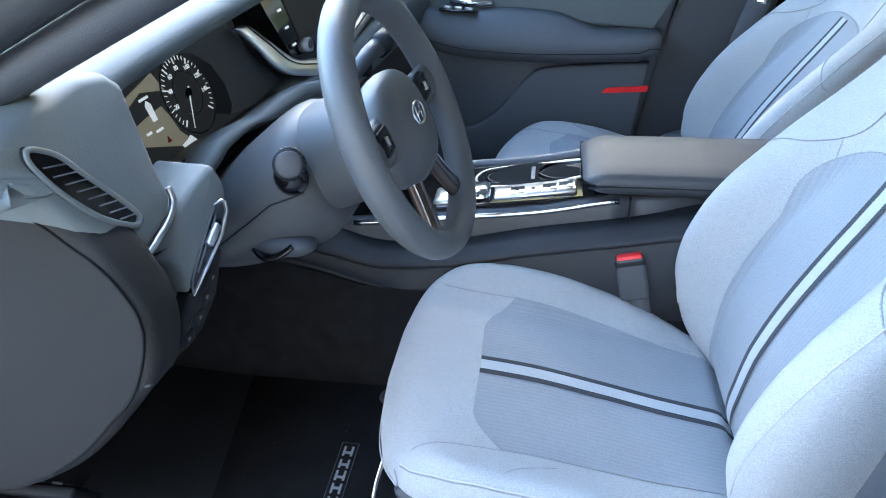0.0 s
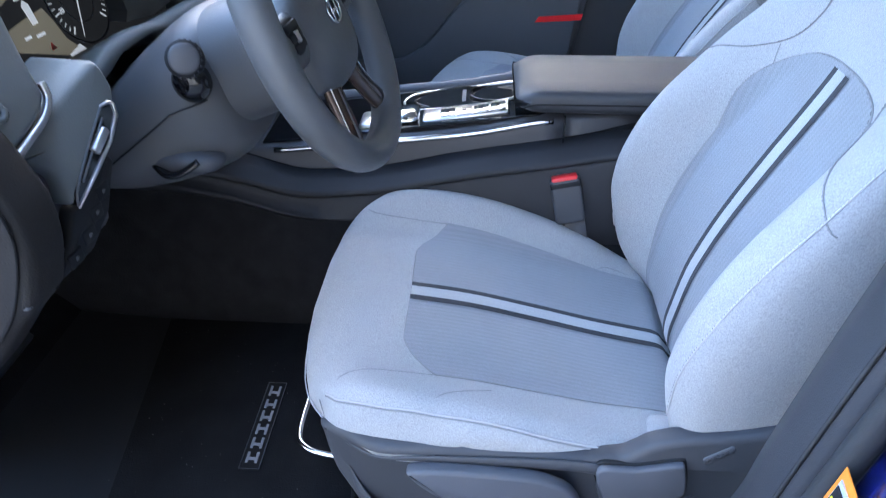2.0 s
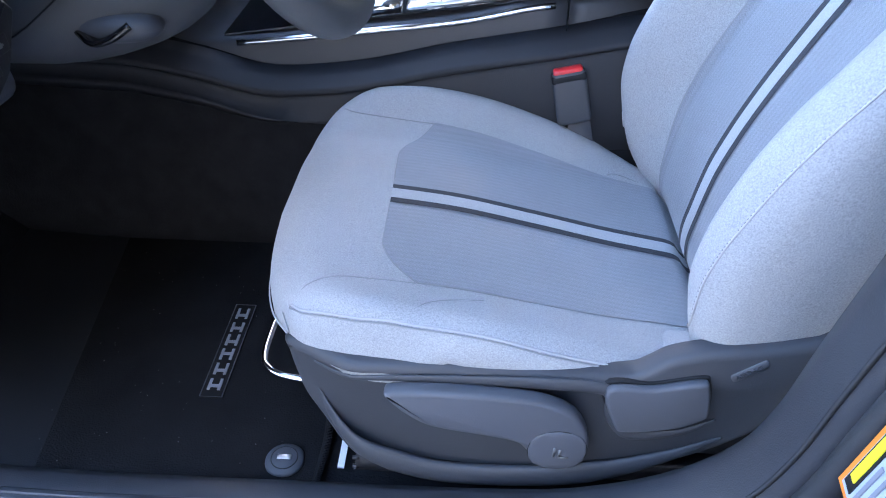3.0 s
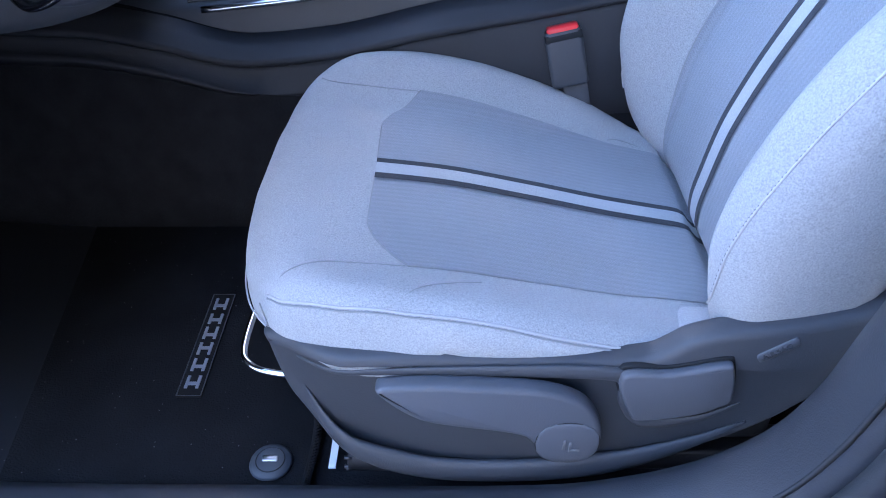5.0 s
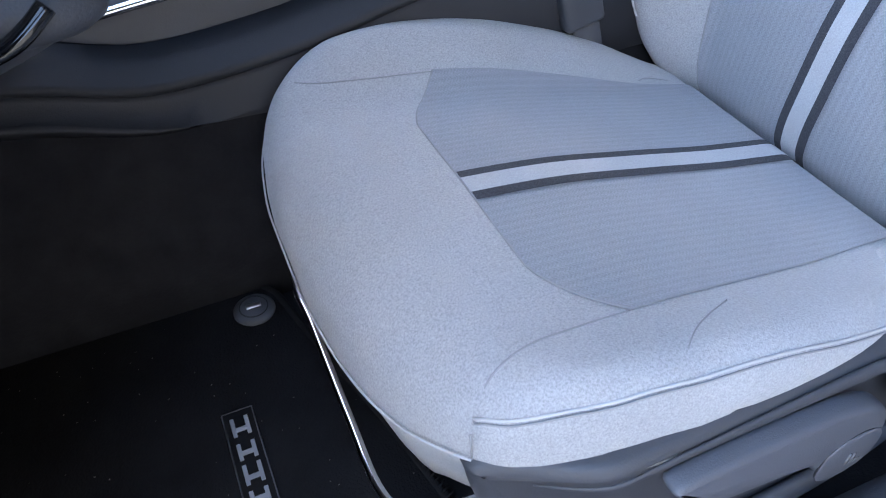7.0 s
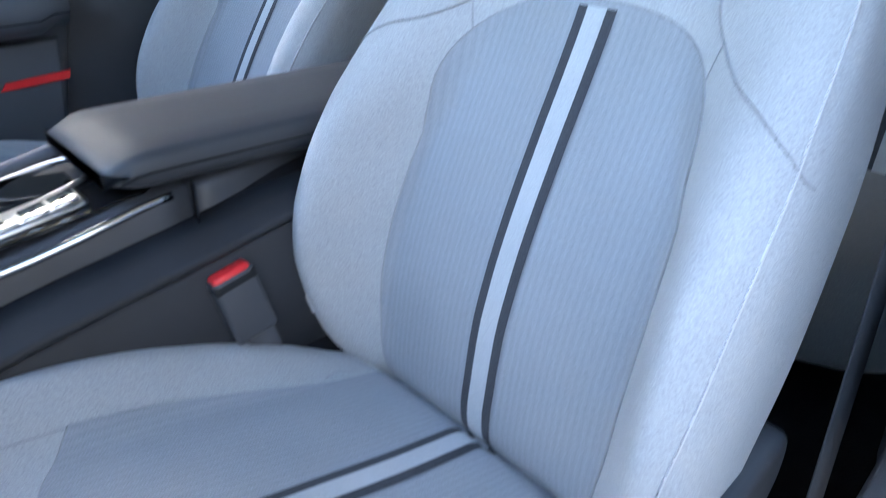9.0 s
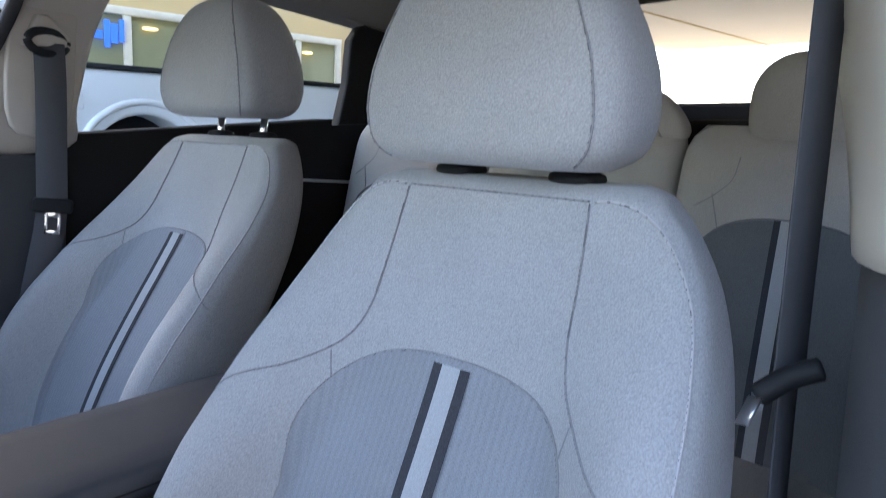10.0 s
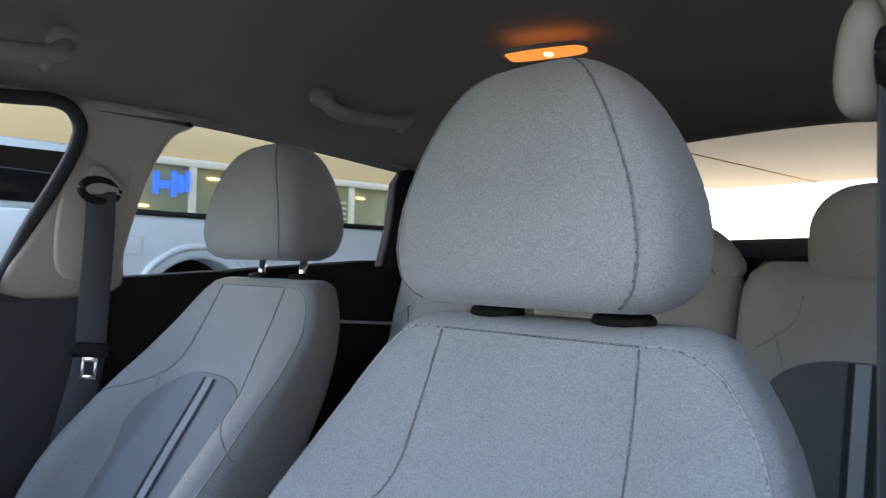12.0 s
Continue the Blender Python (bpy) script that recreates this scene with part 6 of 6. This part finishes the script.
structure("wall_rear", box((1.02, -0.70, 0.28), (1.08, 0.70, 1.08), 0), CARPET, "black bulkhead behind the bench")
structure("window_rear_sill", box((1.38, -0.66, 1.10), (1.46, 0.66, 1.175), 0.01), PLASTIC_D, "dark lower edge of the rear window")
structure("pillar_rear_right", plate([(0.86, 1.08), (1.48, 1.10), (1.50, 1.18), (1.12, 1.36), (0.86, 1.36)], 1, 0.60, 0.66, 0.01), HEADLINER, "grey rear pillar trim")
structure("pillar_rear_left", plate([(0.86, 1.08), (1.48, 1.10), (1.50, 1.18), (1.12, 1.36), (0.86, 1.36)], 1, -0.66, -0.60, 0.01), HEADLINER, "grey rear pillar trim")

# ---- ceiling fittings ----
lm = thing("ceiling_lamp", (0.53, -0.01, 1.385), "lit amber interior lamp set in the headliner", "ceiling lamp")
lpo = spline([(-0.055, -0.018, 0), (0.0, -0.022, 0), (0.05, -0.018, 0), (0.062, 0.0, 0), (0.05, 0.018, 0), (0.0, 0.022, 0), (-0.055, 0.018, 0), (-0.062, 0.0, 0)], 4, closed=True)
lmm = pose(0.535, 0.003, 1.362, 0, 0, -70)
part("lens", move(plate([(p[0], p[1]) for p in lpo], 2, 0.0, 0.006, 0.002), lmm), AMBER, lm, "glowing amber lens")
part("bulb", move(egg((0.004, 0, 0.001), (0.008, 0.010, 0.004), 2, 16, 8), lmm), BULB, lm, "bright bulb")
part("bezel", move(tube([(p[0] * 1.08, p[1] * 1.16, 0.004) for p in lpo], 0.0035, 6, closed=True), lmm), HEADLINER, lm, "narrow grey bezel")


def grab(x0, x1, y, z):
    g = thing("grab_handle", ((x0 + x1) / 2, y, z), "dark grey plastic grab handle on the headliner", "grab handle", "grab handles")
    xm = (x0 + x1) / 2
    line = spline([(x0, y + 0.02, z + 0.022), (x0 + 0.010, y + 0.002, z + 0.004), (x0 + 0.034, y - 0.010, z - 0.012), (xm, y - 0.014, z - 0.018), (x1 - 0.034, y - 0.010, z - 0.012), (x1 - 0.010, y + 0.002, z + 0.004), (x1, y + 0.02, z + 0.022)], 8)
    line = [(a, b, c + 0.012 * (a - x0) / (x1 - x0)) for a, b, c in line]
    part("bar", tube(line, 0.0175, 14, flat=0.85), GRIP, g)
    for x in (x0 + 0.006, x1 - 0.006):
        part("mount", egg((x, y + 0.016, z + 0.020 + 0.012 * (x > xm)), (0.024, 0.022, 0.020), 2.6, 24, 12), GRIP, g)
    part("hook", tube(spline([(x1 - 0.040, y - 0.008, z - 0.004), (x1 - 0.038, y - 0.012, z - 0.016), (x1 - 0.040, y - 0.006, z - 0.026)], 5), 0.0075, 10), GRIP, g)
    return g


PLACE = METRES
grab(0.560, 0.800, 0.388, 1.450)
grab(-0.14, 0.090, 0.406, 1.440)

# ---- outside ----
structure("ground", grid(1, 1, lambda u, v: (-400 + 800 * u, -400 + 800 * v, -0.02))[0], ASPHALT, "pale concrete forecourt")
PLACE = pose(-0.009, -0.028, -0.36, 0, 0, -5.5) @ PLAN  # the buildings stand a little askew to the car
structure("backdrop_wall", box((-40, 9.0, 0), (11.5, 16, 6.5), 0), STUCCO, "beige rendered showroom wall")
# added wall out of view: keeps low sky light off the seat's near side
structure("wall_light_block", box((-30, -3.9, 0.3), (30, -3.5, 3.2), 0), BLOCKWALL, "plain dark unseen wall added to block low sky light")
# real soffit behind the car; its unseen front end is added to cut overhead light
structure("canopy_rear", box((0.1, -3.6, 3.25), (14.9, 7.6, 3.7), 0.0), SOFFIT, "cream canopy soffit behind the car, extended over the cabin")
for i in range(3):
    structure("trim_soffit_joint", box((0.1, -1.4 + 3.4 * i, 3.235), (14.9, -1.36 + 3.4 * i, 3.252), 0), STUCCO, "joint in the canopy soffit")


def shop_window(x0, x1, z0, z1, panes):
    w = thing("shop_window", ((x0 + x1) / 2, 9.0, z0), "large greenish showroom window in pale frame", "window", "showroom windows")
    part("pane", box((x0, 8.93, z0), (x1, 8.97, z1), 0), SHOPGLASS, w, smooth=False)
    for i in range(panes + 1):
        x = x0 + (x1 - x0) * i / panes
        part("mullion", box((x - 0.05, 8.88, z0), (x + 0.05, 8.99, z1), 0.005), FRAME_W, w)
    for z in (z0, z1):
        part("rail", box((x0 - 0.05, 8.87, z - 0.05), (x1 + 0.05, 8.985, z + 0.05), 0.005), FRAME_W, w)
    return w


shop_window(2.2, 5.0, 0.4, 2.66, 2)
shop_window(5.45, 7.0, 0.2, 2.62, 2)
sg = thing("window_sign", (3.2, 8.86, 2.4), "blue strokes of a sign on the showroom window", "sign")
for x, z, w, h in ((3.05, 2.20, 0.07, 0.30), (3.13, 2.28, 0.14, 0.10), (3.29, 2.18, 0.07, 0.34), (3.37, 2.24, 0.09, 0.24), (3.48, 2.26, 0.06, 0.28)):
    part("stroke", box((x, 8.85, z), (x + w, 8.86, z + h), 0), BLUESIGN, sg, smooth=False)

PLACE = pose(-0.009, -0.028, -0.13, 0, 0, -5.5) @ PLAN
tk = thing("pickup_truck", (2.0, 3.2, 0.0), "white pickup truck parked alongside with dark wheel arch", "truck")
AC = (1.28, 0.85)
arch = [(AC[0] + 0.285 * math.cos(a), AC[1] + 0.285 * math.sin(a)) for a in [math.pi * k / 20 for k in range(21)]]
part("bed_side", plate([(3.6, 0.40), (3.6, 1.345), (-1.2, 1.345), (-1.2, 0.40), (0.995, 0.40)] + arch[::-1] + [(1.565, 0.40)], 1, 2.9, 4.6, 0.02), WHITECAR, tk, "white bed side")
part("arch_lip", tube([(AC[0] + 0.35 * math.cos(a), 2.90, AC[1] + 0.35 * math.sin(a)) for a in [math.pi * k / 28 for k in range(29)]], 0.018, 8), WHITECAR, tk, "raised wheel arch lip")
part("fuel_flap", plate([(0.80, 1.15), (0.98, 1.15), (0.98, 1.24), (0.80, 1.24)], 1, 2.893, 2.905, 0.003), WHITECAR, tk, "square fuel flap")
part("bed_rail", box((0.78, 2.885, 1.345), (3.2, 4.6, 1.370), 0.008), PLASTIC_D, tk, "black bed rail")
part("cab", plate([(-1.2, 1.345), (0.76, 1.345), (0.74, 1.60), (0.69, 1.66), (-1.2, 1.66)], 1, 2.93, 4.5, 0.03), WHITECAR, tk, "white cab")
part("side_window", plate([(-1.15, 1.375), (0.67, 1.375), (0.66, 1.56), (0.62, 1.615), (-1.15, 1.615)], 1, 2.915, 2.94, 0.006), GLOSS, tk, "dark side window")
part("arch_liner", plate([(0.97, 0.40)] + arch[::-1] + [(1.59, 0.40)], 1, 3.15, 3.18, 0), RUBBER, tk, "black arch liner")
whl = part("wheel", tube([(AC[0], 2.97, 0.385), (AC[0], 3.14, 0.385)], 0.405, 36), TYRE, tk, "black tyre")
part("rim", tube([(AC[0], 2.95, 0.385), (AC[0], 2.99, 0.385)], 0.24, 28), SATIN, whl, "silver rim")

PLACE = pose(-0.009, -0.028, -0.30, 0, 0, -5.5) @ PLAN
bc = thing("parked_car", (4.6, 5.6, 0.0), "black parked car with bright grille, seen through the window", "car")
part("body", box((3.2, 5.0, 0.40), (6.6, 6.8, 1.40), 0.12, 4), GLOSS, bc)
part("cabin", box((4.1, 5.1, 1.36), (6.3, 6.7, 1.62), 0.12, 4), GLOSS, bc)
for i in range(4):
    part("grille_bar", box((3.3, 4.985, 1.30 + 0.028 * i), (3.95, 5.01, 1.315 + 0.028 * i), 0.004), CHROME, bc)
part("headlamp", box((3.22, 4.98, 1.36), (3.34, 5.1, 1.41), 0.015), SATIN, bc)
for x in (3.8, 6.0):
    part("wheel", tube([(x, 4.98, 0.38), (x, 5.2, 0.38)], 0.38, 28), TYRE, bc)
# things inside the showroom, seen through the panes
for x, z, w in ((2.95, 1.98, 0.16), (3.9, 2.42, 0.22), (6.4, 2.35, 0.20)):
    l = thing("showroom_lamp", (x, 8.9, z), "small warm lit lamp in the showroom window", "lamp", "showroom lamps")
    part("shade", egg((x, 8.9, z), (w / 2, 0.02, 0.022), 2.2, 20, 8), SHOPLAMP, l)
bl = thing("window_blind", (5.95, 8.9, 1.9), "pale slatted blind behind the showroom pane", "blind")
for i in range(9):
    part("slat", box((5.62, 8.89, 1.55 + 0.085 * i), (6.12, 8.905, 1.585 + 0.085 * i), 0), FRAME_W, bl, smooth=False)

PLACE = REAR
# plain closing of the car's shell
structure("roof_skin", loft([[(x, y * 1.03, z + 0.012) for x, y, z in roof_ring(-0.6 + 1.7 * i / 24)[25:]] + [(x, y * 1.03, z + 0.03) for x, y, z in roof_ring(-0.6 + 1.7 * i / 24)[25:][::-1]] for i in range(25)]), BLUE, "blue painted roof panel", True)
structure("underbody", box((-1.25, -0.70, 0.0), (1.3, 0.70, 0.25), 0.03), PLASTIC_D, "black underbody below the cabin floor")
